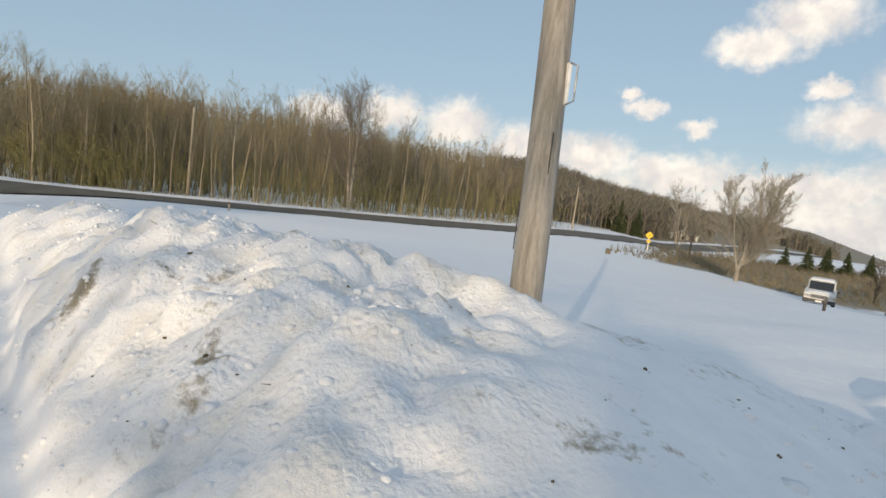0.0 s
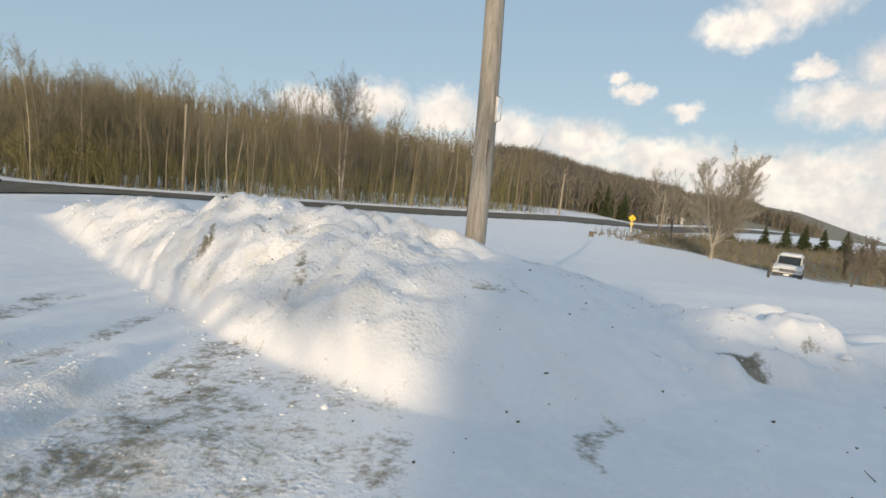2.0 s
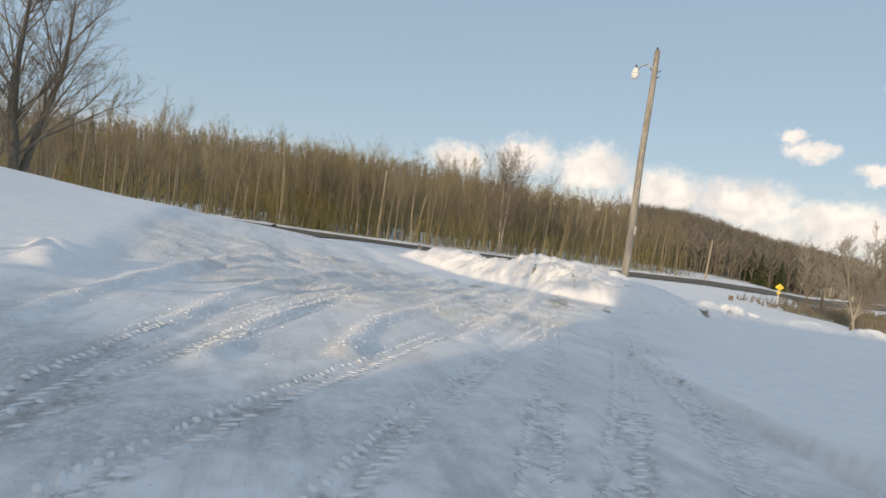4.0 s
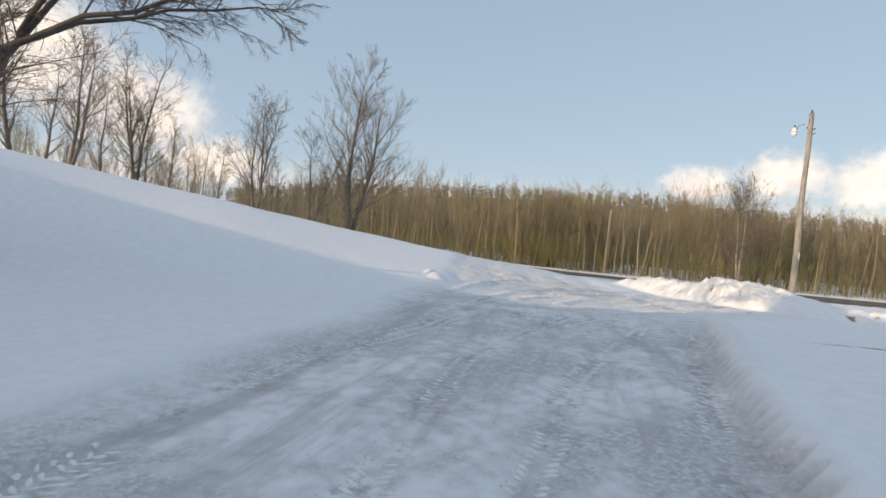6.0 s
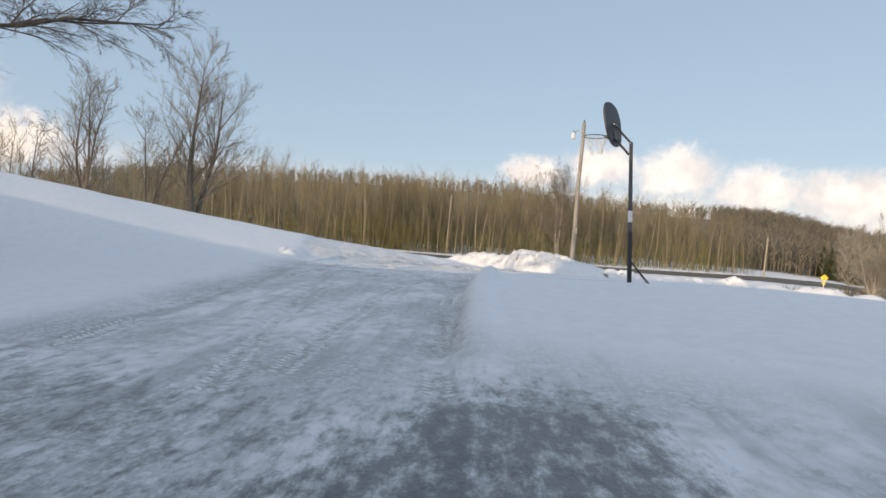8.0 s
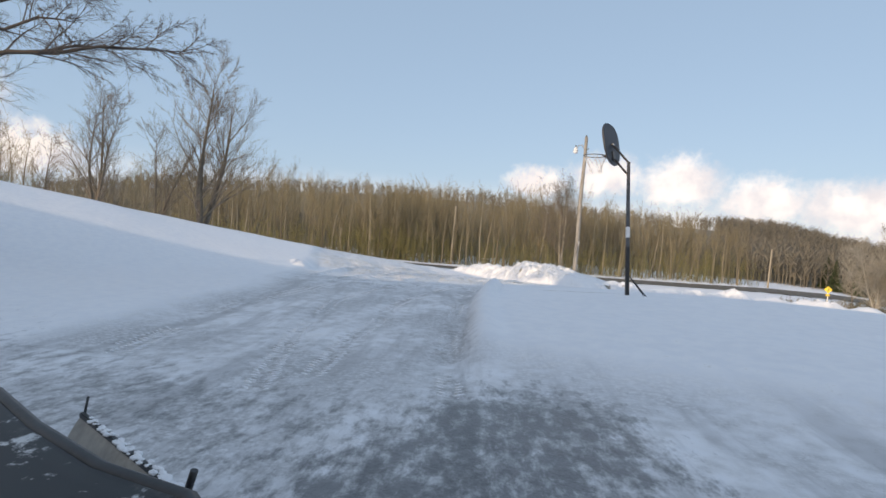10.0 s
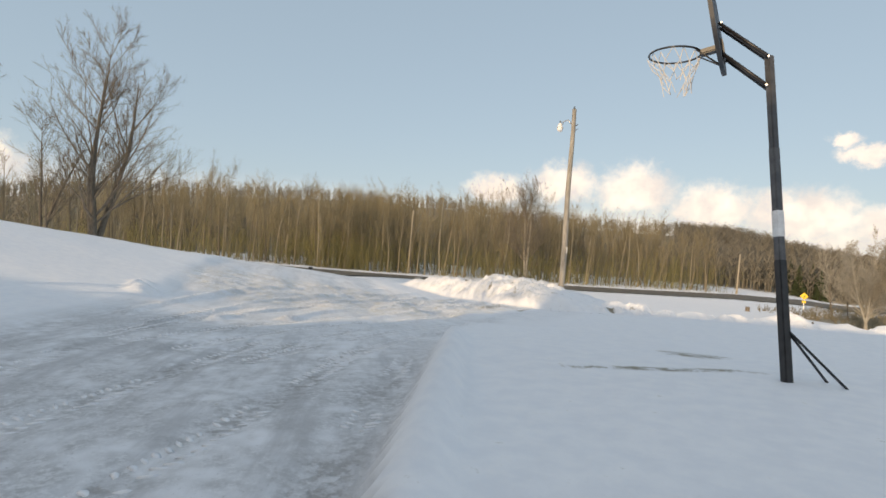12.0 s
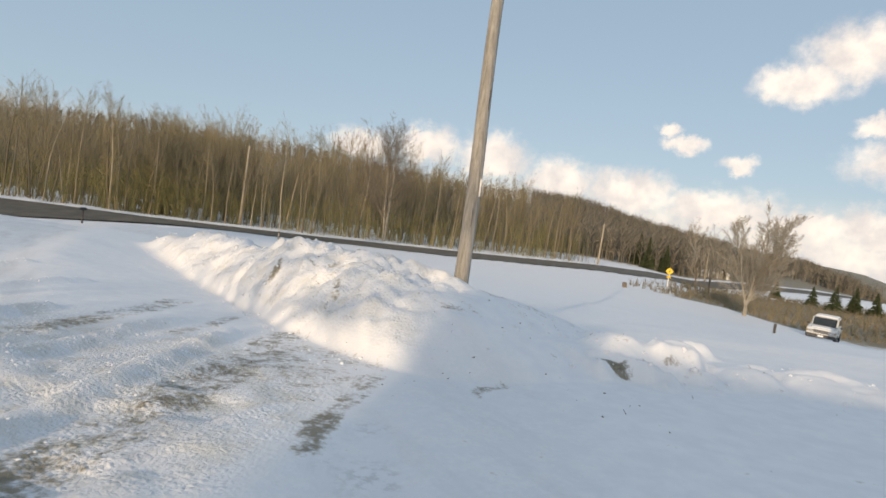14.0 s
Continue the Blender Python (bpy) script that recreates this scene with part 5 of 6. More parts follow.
def suv():
    """White older off-roader, nose to the driveway, snow on its bonnet and roof."""
    x, y = 19.3, 38.5
    z = level(x, y) - 0.08
    ob = thing("suv", (x, y, z), "older white off-road car parked in the snow, snow on its bonnet", "car", turn=-27.0)
    # nose towards -y
    bm = bmesh.new()
    prism(bm, [(-2.1, 0.42), (-2.08, 0.98), (-1.95, 1.06), (-0.75, 1.14), (2.05, 1.14), (2.12, 0.9), (2.12, 0.42)], 1.74, Matrix.Rotation(radians(90), 4, "Z") @ Matrix.Translation((0, -0.87, 0)), 0.05)
    part("body", bm, CAR_WHITE, ob)
    bm = bmesh.new()
    prism(bm, [(-0.78, 1.12), (-0.12, 1.74), (1.95, 1.76), (2.06, 1.12)], 1.56, Matrix.Rotation(radians(90), 4, "Z") @ Matrix.Translation((0, -0.78, 0)), 0.06)
    part("cabin", bm, CAR_WHITE, ob)
    bm = bmesh.new()
    box(bm, (1.36, 0.02, 0.74), (0, -0.50, 1.44), Matrix.Rotation(radians(-46.5), 4, "X"), 0.006)
    part("windscreen", bm, CAR_GLASS, ob)
    for s in (-1, 1):
        bm = bmesh.new()
        box(bm, (0.02, 1.9, 0.44), (s * 0.785, 0.95, 1.44), None, 0.006)
        part("side_window", bm, CAR_GLASS, ob)
        bm = bmesh.new()
        box(bm, (0.16, 0.08, 0.14), (s * 0.98, -0.45, 1.2), None, 0.02)
        part("wing_mirror", bm, GREY_PLASTIC, ob)
        bm = bmesh.new()
        box(bm, (0.24, 0.04, 0.16), (s * 0.62, -2.10, 0.84), None, 0.015)
        part("headlight", bm, CHROME, ob, "square headlight")
        bm = bmesh.new()
        box(bm, (0.10, 0.04, 0.14), (s * 0.80, -2.09, 0.84), None, 0.01)
        part("indicator", bm, ORANGE, ob)
        for wy in (-1.35, 1.3):
            bm = bmesh.new()
            tube(bm, [(s * 0.68, wy, 0.35), (s * 0.70, wy, 0.35), (s * 0.88, wy, 0.35), (s * 0.90, wy, 0.35)], [0.30, 0.36, 0.36, 0.30], 20)
            wheel = part("wheel", bm, RUBBER, ob)
            bm = bmesh.new()
            tube(bm, [(s * 0.86, wy, 0.35), (s * 0.905, wy, 0.35)], [0.20, 0.17], 14)
            part("rim", bm, CHROME, wheel)
    bm = bmesh.new()
    box(bm, (0.96, 0.04, 0.22), (0, -2.10, 0.84), None, 0.015)
    grille = part("grille", bm, GREY_PLASTIC, ob)
    for k in range(7):
        bm = bmesh.new()
        box(bm, (0.04, 0.02, 0.18), (-0.42 + 0.14 * k, -2.125, 0.84), None, 0.004)
        part("grille_bar", bm, CHROME, grille)
    bm = bmesh.new()
    box(bm, (1.78, 0.16, 0.22), (0, -2.16, 0.55), None, 0.03)
    bumper = part("bumper", bm, GREY_PLASTIC, ob)
    bm = bmesh.new()
    box(bm, (0.34, 0.012, 0.13), (0, -2.25, 0.56), None, 0.003)
    part("plate_bar", bm, STICKER, bumper)
    bm = bmesh.new()
    box(bm, (1.3, 1.0, 0.07), (0, -1.38, 1.115), Matrix.Rotation(radians(3.5), 4, "X"), 0.03, 0.9)
    part("bonnet_snow", bm, SNOW, ob, "patch of snow on the bonnet")
    bm = bmesh.new()
    box(bm, (1.35, 1.9, 0.09), (0, 0.95, 1.79), None, 0.035, 0.94)
    part("roof_snow", bm, SNOW, ob, "snow on the roof")


suv()


def barn():
    """Weathered red barn with a snowy roof, its gable end to the yard."""
    x, y, turn = 15.9, 19.6, -22.0
    z = level(x, y) - 0.2
    ob = thing("barn", (x, y, z), "weathered brown board barn with a snow-covered roof", "barn", turn=turn)
    wide, deep, eave, peak = 6.0, 7.0, 1.45, 2.65

    bm = bmesh.new()
    box(bm, (wide, 0.12, eave + 0.5), (wide / 2, 0, eave / 2), None, 0.01)
    part("front_wall", bm, RED_BOARD, ob)
    bm = bmesh.new()
    box(bm, (wide, 0.12, eave + 0.5), (wide / 2, deep, eave / 2), None, 0.01)
    part("back_wall", bm, RED_BOARD, ob)
    for k, wx in enumerate((0.0, wide)):
        bm = bmesh.new()
        prism(bm, [(0.06, -0.25), (deep - 0.06, -0.25), (deep - 0.06, eave), (deep / 2, peak), (0.06, eave)], 0.12, Matrix.Translation((wx - 0.06 + 0.06, 0, 0)) @ Matrix.Rotation(radians(90), 4, "Z"))
        part("gable_wall", bm, RED_BOARD, ob)
    slope = math.atan2(peak - eave, deep / 2)
    run = math.hypot(peak - eave, deep / 2) + 0.35
    for s in (0, 1):
        cy = deep / 2 + (-1 if s == 0 else 1) * (deep / 4 + 0.13)
        m = Matrix.Rotation(slope if s == 0 else -slope, 4, "X")
        cz = (eave + peak) / 2 - 0.02
        bm = bmesh.new()
        box(bm, (wide + 0.5, run, 0.07), (wide / 2, cy, cz + 0.05), m, 0.01)
        panel = part("roof_panel", bm, DARK_TRIM, ob)
        bm = bmesh.new()
        box(bm, (wide + 0.38, run - 0.08, 0.13), (wide / 2, cy, cz + 0.15), m, 0.05)
        part("roof_snow", bm, SNOW, panel, "thick snow on the roof")
    for k in range(24):
        bm = bmesh.new()
        box(bm, (0.018, 0.02, eave), (0.13 + k * 0.25, -0.065, eave / 2), None, 0.004)
        part("batten", bm, RED_BOARD, ob)
    bm = bmesh.new()
    box(bm, (0.9, 0.03, 1.3), (2.2, -0.085, 0.65), None, 0.01)
    part("door", bm, FADED_GREEN, ob, "faded green plank door")


barn()


def far_house(x, y, turn, wide, deep, eave, peak, label):
    z = level(x, y) - 0.3
    ob = thing("farmhouse", (x, y, z), label, "house", turn=turn)
    bm = bmesh.new()
    prism(bm, [(-wide / 2, 0), (wide / 2, 0), (wide / 2, eave), (0, peak), (-wide / 2, eave)], deep)
    part("wall", bm, CAR_WHITE, ob)
    slope, run = math.atan2(peak - eave, wide / 2), math.hypot(peak - eave, wide / 2) + 0.3
    for s in (-1, 1):
        bm = bmesh.new()
        box(bm, (run, deep + 0.6, 0.18), (s * wide / 4, deep / 2, (eave + peak) / 2 + 0.12), Matrix.Rotation(s * slope, 4, "Y"), 0.03)
        part("roof", bm, SNOW, ob, "snow-covered roof")
    for k in range(3):
        bm = bmesh.new()
        box(bm, (0.7, 0.06, 1.0), (-wide / 3 + k * wide / 3, -0.03, eave * 0.55), None, 0.01)
        window = part("window", bm, GREY_PLASTIC, ob)
        bm = bmesh.new()
        box(bm, (0.58, 0.03, 0.88), (-wide / 3 + k * wide / 3, -0.06, eave * 0.55), None, 0.005)
        part("pane", bm, CAR_GLASS, window)


far_house(33.0, 128.0, -14, 6.0, 5.0, 1.3, 2.4, "low white farmhouse with a snowy roof far across the field")


def plough():
    """The plough machine as it waits on the scraped driveway: rolled blade, ribs, springs, push frame, front body and wheels."""
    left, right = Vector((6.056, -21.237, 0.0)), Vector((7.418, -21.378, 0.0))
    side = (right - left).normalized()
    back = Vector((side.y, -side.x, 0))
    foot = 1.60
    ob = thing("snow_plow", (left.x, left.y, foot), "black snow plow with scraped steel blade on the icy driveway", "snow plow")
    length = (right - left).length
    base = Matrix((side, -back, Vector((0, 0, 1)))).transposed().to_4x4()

    def roll(t):
        """The blade's curved section: offset towards the back and height."""
        a = radians(-38 + 92 * t)
        return 0.16 * math.cos(a) - 0.117, 0.196 + 0.284 * math.sin(a)

    bm = bmesh.new()
    rows = []
    for thick in (0.0, -0.012):
        rows.append([[bm.verts.new(base @ Vector((u * length, -(roll(k / 12)[0] + thick), roll(k / 12)[1]))) for k in range(13)] for u in (0.0, 0.25, 0.5, 0.75, 1.0)])
    for layer in rows:
        for a, b in zip(layer, layer[1:]):
            for k in range(12):
                bm.faces.new((a[k], b[k], b[k + 1], a[k + 1])).smooth = True
    for k in range(12):
        for u in (0, -1):
            bm.faces.new((rows[0][u][k], rows[0][u][k + 1], rows[1][u][k + 1], rows[1][u][k]))
    for u in range(4):
        for k in (0, 12):
            bm.faces.new((rows[0][u][k], rows[0][u + 1][k], rows[1][u + 1][k], rows[1][u][k]))
    bmesh.ops.recalc_face_normals(bm, faces=bm.faces[:])
    part("moldboard", bm, BLADE_STEEL, ob, "scraped grey steel blade")
    bm = bmesh.new()
    y1, z1 = roll(1.0)
    box(bm, (length, 0.016, 0.016), base @ Vector((length / 2, -y1, z1)), base, 0.003)
    part("top_rail", bm, BLACK_STEEL, ob)
    bm = bmesh.new()
    y0, z0 = roll(0.0)
    box(bm, (length, 0.02, 0.12), base @ Vector((length / 2, -y0 + 0.01, z0 - 0.025)), base, 0.004)
    part("cutting_edge", bm, BLADE_STEEL, ob, "worn cutting edge")
    bm = bmesh.new()
    tube(bm, [base @ Vector((0.01, -y1, z1 - 0.02)), base @ Vector((-0.02, -y1 + 0.02, z1 + 0.045))], 0.004, 6)
    part("marker_rod", bm, BLACK_STEEL, ob)
    # black bars that back the blade beyond the first third
    bm = bmesh.new()
    rows = []
    for u in (0.47, 0.6, 0.72, 0.86, 1.0):
        rows.append([bm.verts.new(base @ Vector((u * length, -(roll(k / 10)[0] + (0.018 if u > 0.48 else 0.006) + 0.03 * math.sin(k / 10 * math.pi)), roll(k / 10)[1]))) for k in range(11)])
    for a, b in zip(rows, rows[1:]):
        for k in range(10):
            bm.faces.new((a[k], b[k], b[k + 1], a[k + 1])).smooth = True
    made = bmesh.ops.extrude_face_region(bm, geom=bm.faces[:])["geom"]
    bmesh.ops.translate(bm, vec=back * -0.01, verts=[v for v in made if isinstance(v, bmesh.types.BMVert)])
    bmesh.ops.recalc_face_normals(bm, faces=bm.faces[:])
    part("back_frame", bm, SCRAPED_BLACK, ob, "black frame with scraped and snowy patches")
    for u in (0.49, 0.69, 0.98):
        bm = bmesh.new()
        prism(bm, [(roll(k / 8)[0] + 0.02, roll(k / 8)[1]) for k in range(9)] + [(roll(0.5)[0] + 0.045, roll(0.7)[1]), (roll(0.5)[0] + 0.05, roll(0.1)[1])], 0.01, base @ Matrix.Translation((u * length, 0, 0)) @ Matrix.Rotation(radians(-90), 4, "Z"))
        part("rib", bm, BLACK_STEEL, ob)
    for u in (0.51, 0.69):
        bm = bmesh.new()
        c = base @ Vector((u * length, -y1 - 0.012, z1))
        box(bm, (0.024, 0.016, 0.045), c + Vector((0.004, 0, 0.012)), base, 0.003)
        tube(bm, [c + Vector((0.004, 0, 0.03)), c + Vector((0.016, 0.006, 0.078))], 0.0085, 8)
        part("spring_bracket", bm, BLACK_STEEL, ob)
        bm = bmesh.new()
        end = base @ Vector((u * length - 0.05, -0.20, 0.16))
        axis_d = (end - c).normalized()
        a = axis_d.orthogonal().normalized()
        b = axis_d.cross(a)
        coil = [c.lerp(end, k / 150) + 0.017 * (math.cos(k * 0.9) * a + math.sin(k * 0.9) * b) for k in range(151)]
        tube(bm, coil, 0.0045, 5)
        part("return_spring", bm, BLACK_STEEL, ob)
    bm = bmesh.new()
    rng = random.Random(4)
    for k in range(150):
        u = min(0.98, max(0.05, rng.choice((0.15, 0.3, 0.45, 0.5, 0.62, 0.8)) + rng.gauss(0, 0.07)))
        r = rng.uniform(0.003, 0.009)
        m = Matrix.Translation(base @ Vector((u * length, -y1 + rng.uniform(-0.012, 0.012), z1 + 0.008))) @ Matrix.Diagonal((1.8, 1.2, 0.7, 1))
        bmesh.ops.create_icosphere(bm, subdivisions=1, radius=r, matrix=m)
    tagged(part("caked_snow", bm, SNOW, ob), "snow caked on the blade's top edge", kind="stuff")
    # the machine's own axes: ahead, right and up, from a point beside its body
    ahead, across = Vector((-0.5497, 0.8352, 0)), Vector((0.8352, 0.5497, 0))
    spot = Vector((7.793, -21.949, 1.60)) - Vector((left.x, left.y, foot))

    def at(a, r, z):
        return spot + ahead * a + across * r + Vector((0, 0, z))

    for r in (-0.62, -0.38):
        bm = bmesh.new()
        tube(bm, [at(0.05, r, 0.30), at(0.55, r, 0.20), at(1.0, r, 0.14)], 0.028, 8)
        part("push_tube", bm, BLACK_STEEL, ob)
    bm = bmesh.new()
    tube(bm, [at(1.0, -0.75, 0.14), at(1.0, -0.25, 0.14)], 0.03, 8)
    part("cross_tube", bm, BLACK_STEEL, ob)
    # front body: a domed shell whose rim curves back round the corner
    rim = [(-0.25, -0.10), (0.25, -0.11), (0.5, -0.17), (0.65, -0.295), (0.71, -0.445), (0.83, -0.63), (0.97, -0.81), (1.02, -0.95), (0.92, -1.08), (0.6, -1.14), (0.2, -1.15), (-0.25, -1.14)]
    mid = (0.3, -0.62)
    bm = bmesh.new()
    rings = []
    for k, z in ((1.0, 0.50), (1.01, 0.62), (1.0, 0.68), (0.97, 0.70), (0.90, 0.695), (0.7, 0.70), (0.35, 0.72)):
        rings.append([bm.verts.new(at(mid[0] + (a - mid[0]) * k, mid[1] + (r - mid[1]) * k, z)) for a, r in rim])
    n = len(rim)
    for u, v in zip(rings, rings[1:]):
        for k in range(n):
            bm.faces.new((u[k], u[(k + 1) % n], v[(k + 1) % n], v[k])).smooth = True
    bm.faces.new(rings[-1])
    bm.faces.new(rings[0][::-1])
    bmesh.ops.recalc_face_normals(bm, faces=bm.faces[:])
    part("fender", bm, SCRAPED_BLACK, ob, "dark scuffed front fender flecked with snow")
    bm = bmesh.new()
    tube(bm, [at(a, r, 0.69) for a, r in rim[1:-1]], 0.014, 8)
    part("fender_rim", bm, BLACK_STEEL, ob)
    for r in (-1.0, -0.26):
        bm = bmesh.new()
        c = at(0.25, r, 0.235)
        tube(bm, [c + across * w for w in (-0.11, -0.10, 0.0, 0.10, 0.11)], [0.17, 0.235, 0.25, 0.235, 0.17], 24)
        tyre = part("tyre", bm, RUBBER, ob)
        bm = bmesh.new()
        tube(bm, [c - across * 0.118, c + across * 0.118], 0.11, 16)
        part("rim", bm, GREY_PLASTIC, tyre)
    bm = bmesh.new()
    tube(bm, [at(0.25, -1.0, 0.235), at(0.25, -0.26, 0.235)], 0.03, 8)
    tube(bm, [at(0.25, -0.62, 0.235), at(0.25, -0.62, 0.55)], 0.05, 8)
    part("axle", bm, BLACK_STEEL, ob)


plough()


def bank_debris():
    """Clods, turf and twigs ploughed up with the snow."""
    rng = random.Random(12)
    bm = bmesh.new()
    for n in range(110):
        if n < 80:
            x = rng.uniform(-9.5, 4.0)
            y = float(np.interp(x, BANK_X, BANK_CREST)) + rng.gauss(-0.45, 0.35)
        else:
            x, y = rng.gauss(0.6, 0.8), rng.gauss(-1.0, 0.5)
        z = level(x, y)
        r = rng.choice((0.003, 0.004, 0.005, 0.007, 0.010))
        m = Matrix.Translation((x, y, z + 0.2 * r)) @ Matrix.Rotation(rng.uniform(0, 3), 4, "Z") @ Matrix.Diagonal((rng.uniform(0.7, 2.0), 1, 0.6, 1))
        made = bmesh.ops.create_icosphere(bm, subdivisions=1, radius=r, matrix=m)["verts"]
        for v in made:
            v.co += Vector((rng.gauss(0, 0.2), rng.gauss(0, 0.2), rng.gauss(0, 0.2))) * r
    for n in range(10):
        x, y = rng.uniform(-3.5, 3.0), rng.uniform(-2.2, 1.2)
        z = level(x, y)
        a = rng.uniform(0, math.tau)
        tube(bm, [Vector((x, y, z)), Vector((x + 0.05 * math.cos(a), y + 0.05 * math.sin(a), z + 0.02))], [0.0025, 0.0012], 4)
    ob = part("ploughed_debris", bm, CLOD)
    tagged(ob, "dark clods and twigs ploughed up into the snow bank", "debris", kind="stuff")


bank_debris()


def lumps(bm_name, spots, seed, label, category):
    """Many small broken lumps in one mesh: each spot gives place, size along and across, height and heading."""
    rng = np.random.default_rng(seed)
    ico = bmesh.new()
    bmesh.ops.create_icosphere(ico, subdivisions=1, radius=1.0)
    base = np.array([v.co[:] for v in ico.verts])
    tris = np.array([[v.index for v in f.verts] for f in ico.faces])
    ico.free()
    s = np.array(spots)
    n, k = len(s), len(base)
    v = base[None] * (1 + rng.normal(0, 0.22, (n, k, 1)))
    v = v * s[:, None, 2:5]
    c, d = np.cos(s[:, 5])[:, None], np.sin(s[:, 5])[:, None]
    x, y = v[..., 0] * c - v[..., 1] * d, v[..., 0] * d + v[..., 1] * c
    z = height(s[:, 0], s[:, 1])[:, None] + v[..., 2] - 0.15 * s[:, 4:5]
    co = np.stack([x + s[:, 0:1], y + s[:, 1:2], z], -1).reshape(-1, 3)
    faces = (tris[None] + (np.arange(n) * k)[:, None, None]).reshape(-1, 3)
    ob = part_of(bm_name, mesh_from(bm_name, co.tolist(), faces.tolist(), True), SNOW)
    tagged(ob, label, category, kind="stuff")


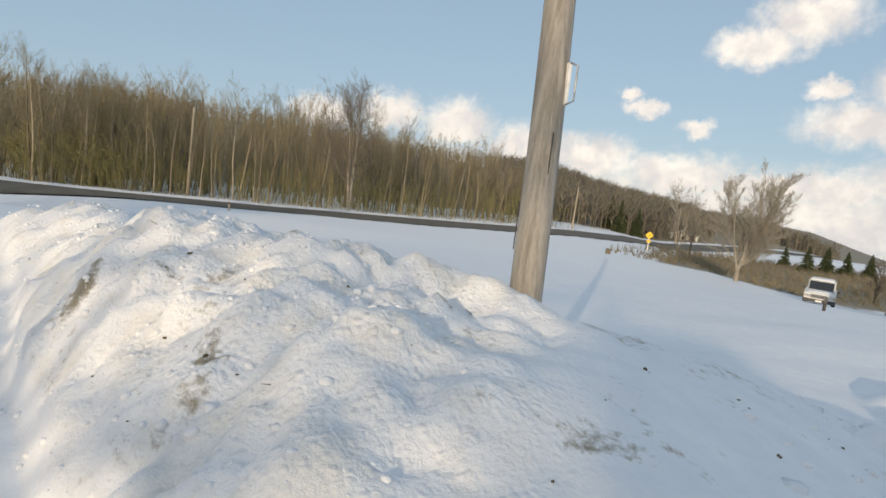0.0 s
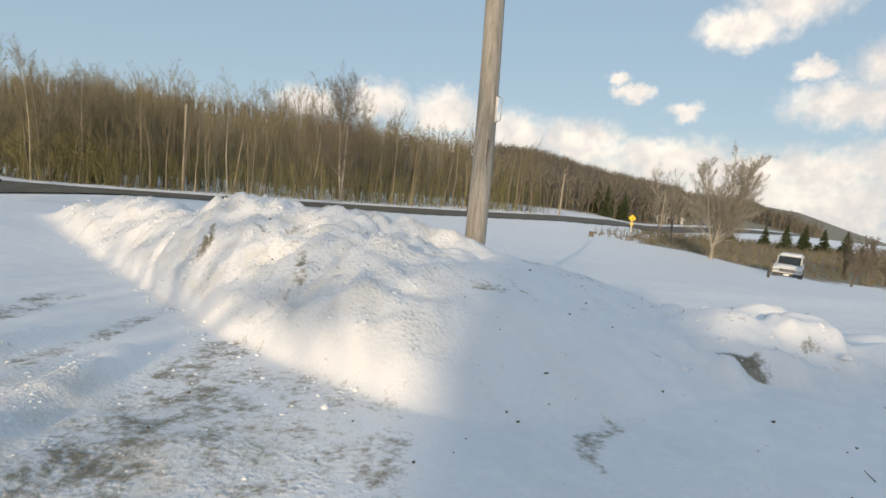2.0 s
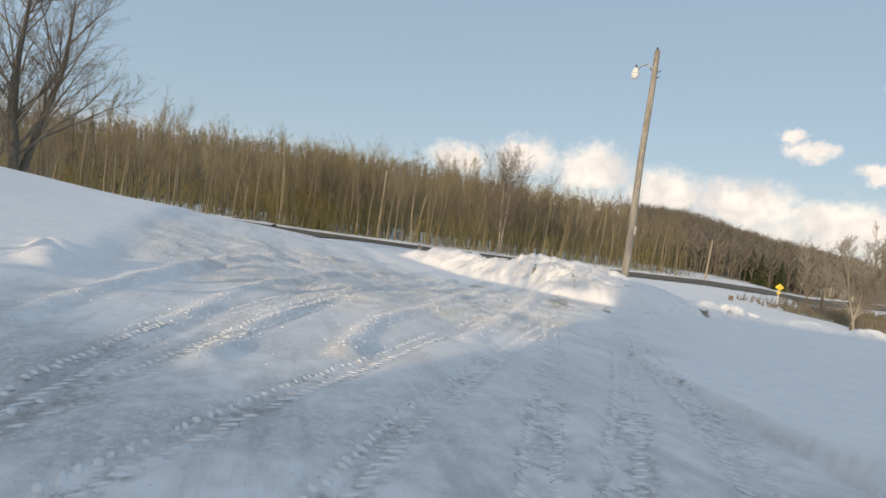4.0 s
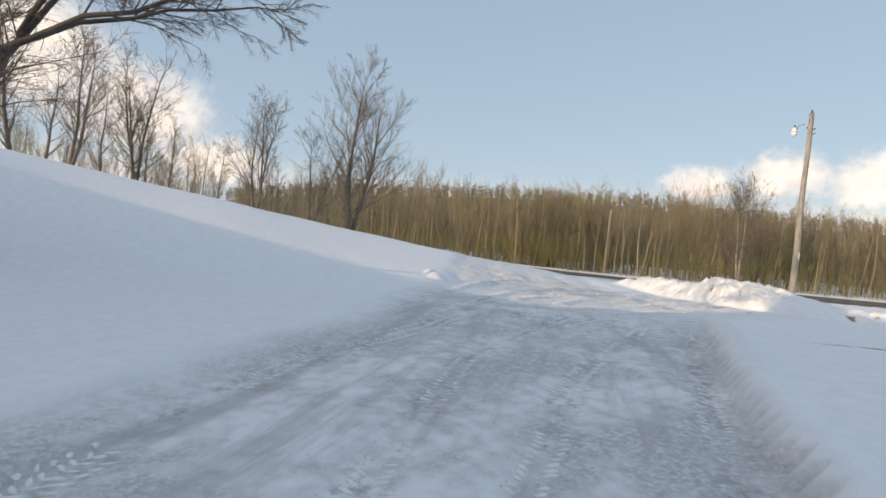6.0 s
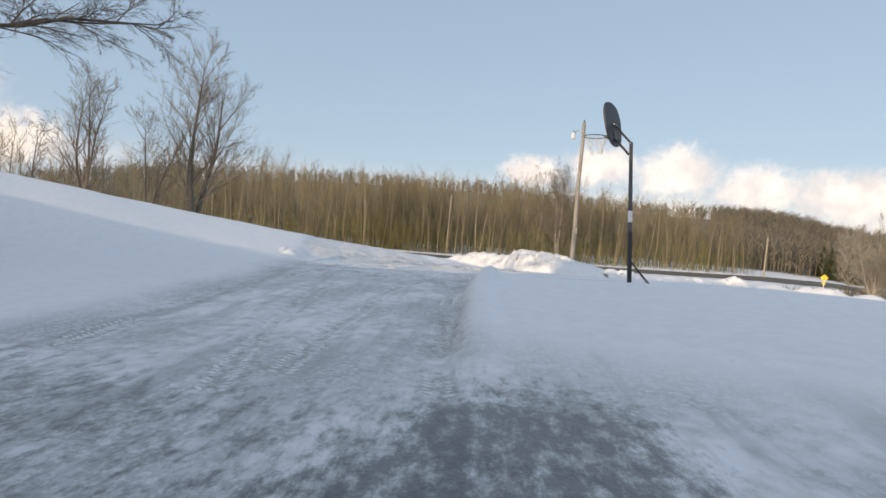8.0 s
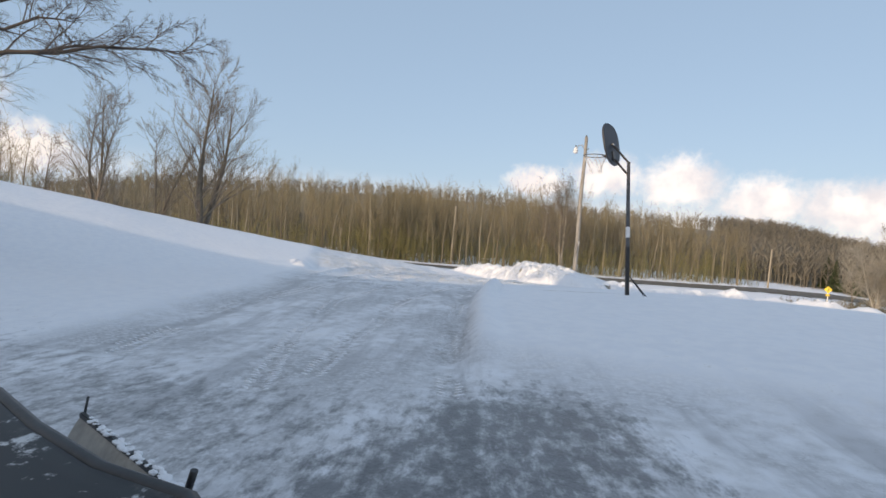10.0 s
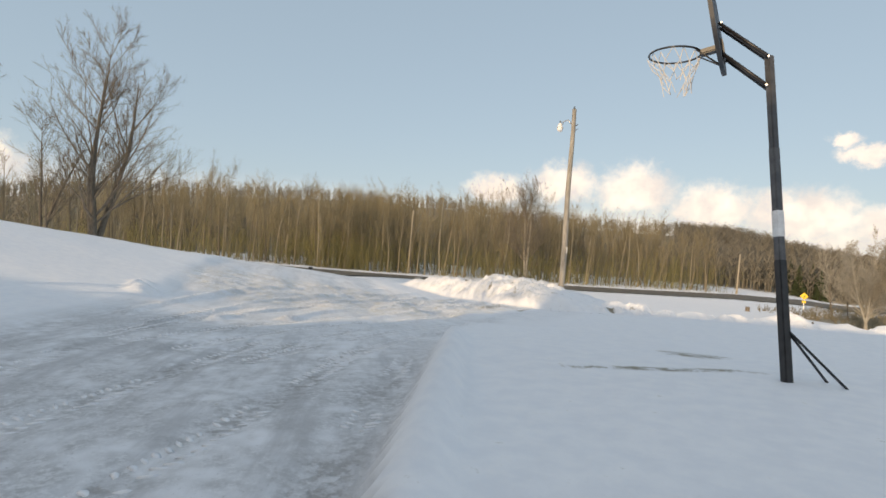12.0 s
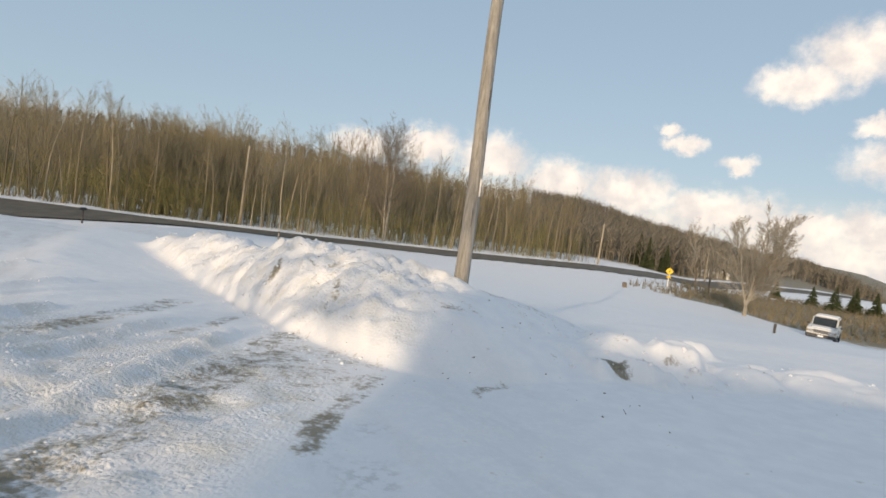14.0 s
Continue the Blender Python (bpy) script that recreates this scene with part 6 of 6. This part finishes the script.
def snow_crumbs():
    """Loose snow: treads pressed up by tyres, crumbs beside the furrows and broken lumps on the bank."""
    rng = random.Random(66)
    tread, crumbs, chunks = [], [], []
    for t, line in enumerate(TRAILS):
        run = 0.0
        for (ax, ay), (bx, by) in zip(line, line[1:]):
            size = math.hypot(bx - ax, by - ay)
            a = math.atan2(by - ay, bx - ax)
            k = max(1, round(size / 0.074))
            for i in range(k):
                f = (i + 0.5 + rng.uniform(-0.1, 0.1)) / k
                x, y = ax + (bx - ax) * f, ay + (by - ay) * f
                worn = float(value_noise(np.array(x * 1.1 + t * 3.7), np.array(y * 1.1), 201))
                if worn < 0.26 or y > -4.5 - 2.0 * worn:
                    continue
                for s in (-1, 1):
                    if rng.random() < 0.07:
                        continue
                    px, py = x - s * 0.072 * math.sin(a), y + s * 0.072 * math.cos(a)
                    px, py = px + 0.02 * s * math.cos(a), py + 0.02 * s * math.sin(a)
                    tread.append((px + rng.gauss(0, 0.006), py + rng.gauss(0, 0.006), rng.uniform(0.044, 0.066), rng.uniform(0.015, 0.022), rng.uniform(0.006, 0.010) * min(1.0, 0.35 + worn) * (0.42 if y > -11.5 else 1.0), a + s * 0.95 + rng.gauss(0, 0.12)))
    for line in FURROWS:
        for (ax, ay), (bx, by) in zip(line, line[1:]):
            size = math.hypot(bx - ax, by - ay)
            for i in range(int(size * 70)):
                f = rng.random()
                x, y = ax + (bx - ax) * f + rng.gauss(0, 0.16), ay + (by - ay) * f + rng.gauss(0, 0.12)
                r = 0.004 + 0.013 * rng.random() ** 3
                crumbs.append((x, y, r * rng.uniform(0.9, 1.5), r, r * 0.6, rng.uniform(0, 3.1)))
    for n in range(5500):
        x, y = rng.gauss(-3.2, 1.7), rng.gauss(-4.6, 2.4)
        if x > -0.75 or y > -0.2 or value_noise(np.array(x * 0.9), np.array(y * 0.9), 202) < 0.3:
            continue
        r = 0.003 + 0.012 * rng.random() ** 3
        crumbs.append((x, y, r * rng.uniform(0.9, 1.5), r, r * 0.7, rng.uniform(0, 3.1)))
    for n in range(3400):
        x = rng.uniform(-9.8, 0.6)
        f, c = float(np.interp(x, BANK_X, BANK_FRONT)), float(np.interp(x, BANK_X, BANK_CREST))
        y = f + (c - f) * rng.uniform(-0.15, 1.25) ** 1.0
        r = 0.004 + 0.022 * rng.random() ** 5
        if x > -0.7 and rng.random() < 0.93:
            continue
        chunks.append((x, y, r * rng.uniform(0.9, 1.5), r, r * rng.uniform(0.6, 0.9), rng.uniform(0, 3.1)))
    for hx, hy, h, w in HEAPS[:19]:
        for n in range(26):
            a, d = rng.uniform(0, math.tau), w * rng.uniform(0.3, 1.1)
            r = 0.008 + 0.028 * rng.random() ** 3
            chunks.append((hx + d * math.cos(a), hy + d * math.sin(a), r * 1.3, r, r * 0.7, a))
    lumps("tyre_tread_marks", tread, 1, "ridges of packed snow left by tyre treads", "tyre tracks")
    lumps("snow_crumbs", crumbs, 2, "loose white snow crumbs beside the plough furrows", "snow")
    lumps("snow_lumps", chunks, 3, "broken snow lumps on the ploughed bank", "snow")


snow_crumbs()


def house():
    """Unseen house and garage at the driveway's upper end that shade the yard."""
    # walls and peaks are sized by how far their shadows must reach
    for x0, x1, y0, y1, eave, peak, label in ((-3.2, 13.0, -36.0, -27.0, 6.2, 8.8, "unseen beige sided house with grey shingles behind the driveway, shading the yard"), (-26.0, -3.2, -36.0, -28.0, 4.5, 6.25, "unseen beige sided garage beside the house, shading the driveway")):
        z = float(land((x0 + x1) / 2, -28.0)) - 0.3
        ob = thing("house", ((x0 + x1) / 2, (y0 + y1) / 2, z), label, "house")
        w, d = x1 - x0, y1 - y0
        bm = bmesh.new()
        prism(bm, [(-d / 2, 0), (d / 2, 0), (d / 2, eave - z), (0, peak - z), (-d / 2, eave - z)], w, Matrix.Rotation(radians(90), 4, "Z") @ Matrix.Translation((0, -w / 2, 0)))
        part("wall", bm, SIDING, ob)
        slope, run = math.atan2(peak - eave, d / 2), math.hypot(peak - eave, d / 2) + 0.5
        for s in (-1, 1):
            bm = bmesh.new()
            box(bm, (w + 0.8, run, 0.16), (0, s * (d / 4 + 0.1), (eave + peak) / 2 - z + 0.12), Matrix.Rotation(-s * slope, 4, "X"), 0.02)
            part("roof", bm, SHINGLE, ob)
        if eave > 5:
            # unseen block on the roof, added to push the shade further left
            bm = bmesh.new()
            box(bm, (1.3, 1.0, 7.7 - z), (-3.25 - (x0 + x1) / 2, 0, (7.7 - z) / 2), None, 0.03)
            chimney = part("chimney", bm, SIDING, ob, "unseen sided block that carries the shade steps")
            bm = bmesh.new()
            # added steps: their shadow draws the shade's edge before and on the bank
            for xa, xb, za, zb in ((-4.2, -2.4, 7.65, 8.1), (-4.6, -2.4, 8.1, 8.45), (-4.85, -3.5, 8.45, 9.6)):
                box(bm, (xb - xa, 1.2, zb - za), ((xa + xb - x0 - x1) / 2, 0, (za + zb) / 2 - z), None, 0.02)
            part("chimney_cap", bm, DARK_TRIM, chimney, "unseen stepped blocks that shape the shadow on the bank")


house()
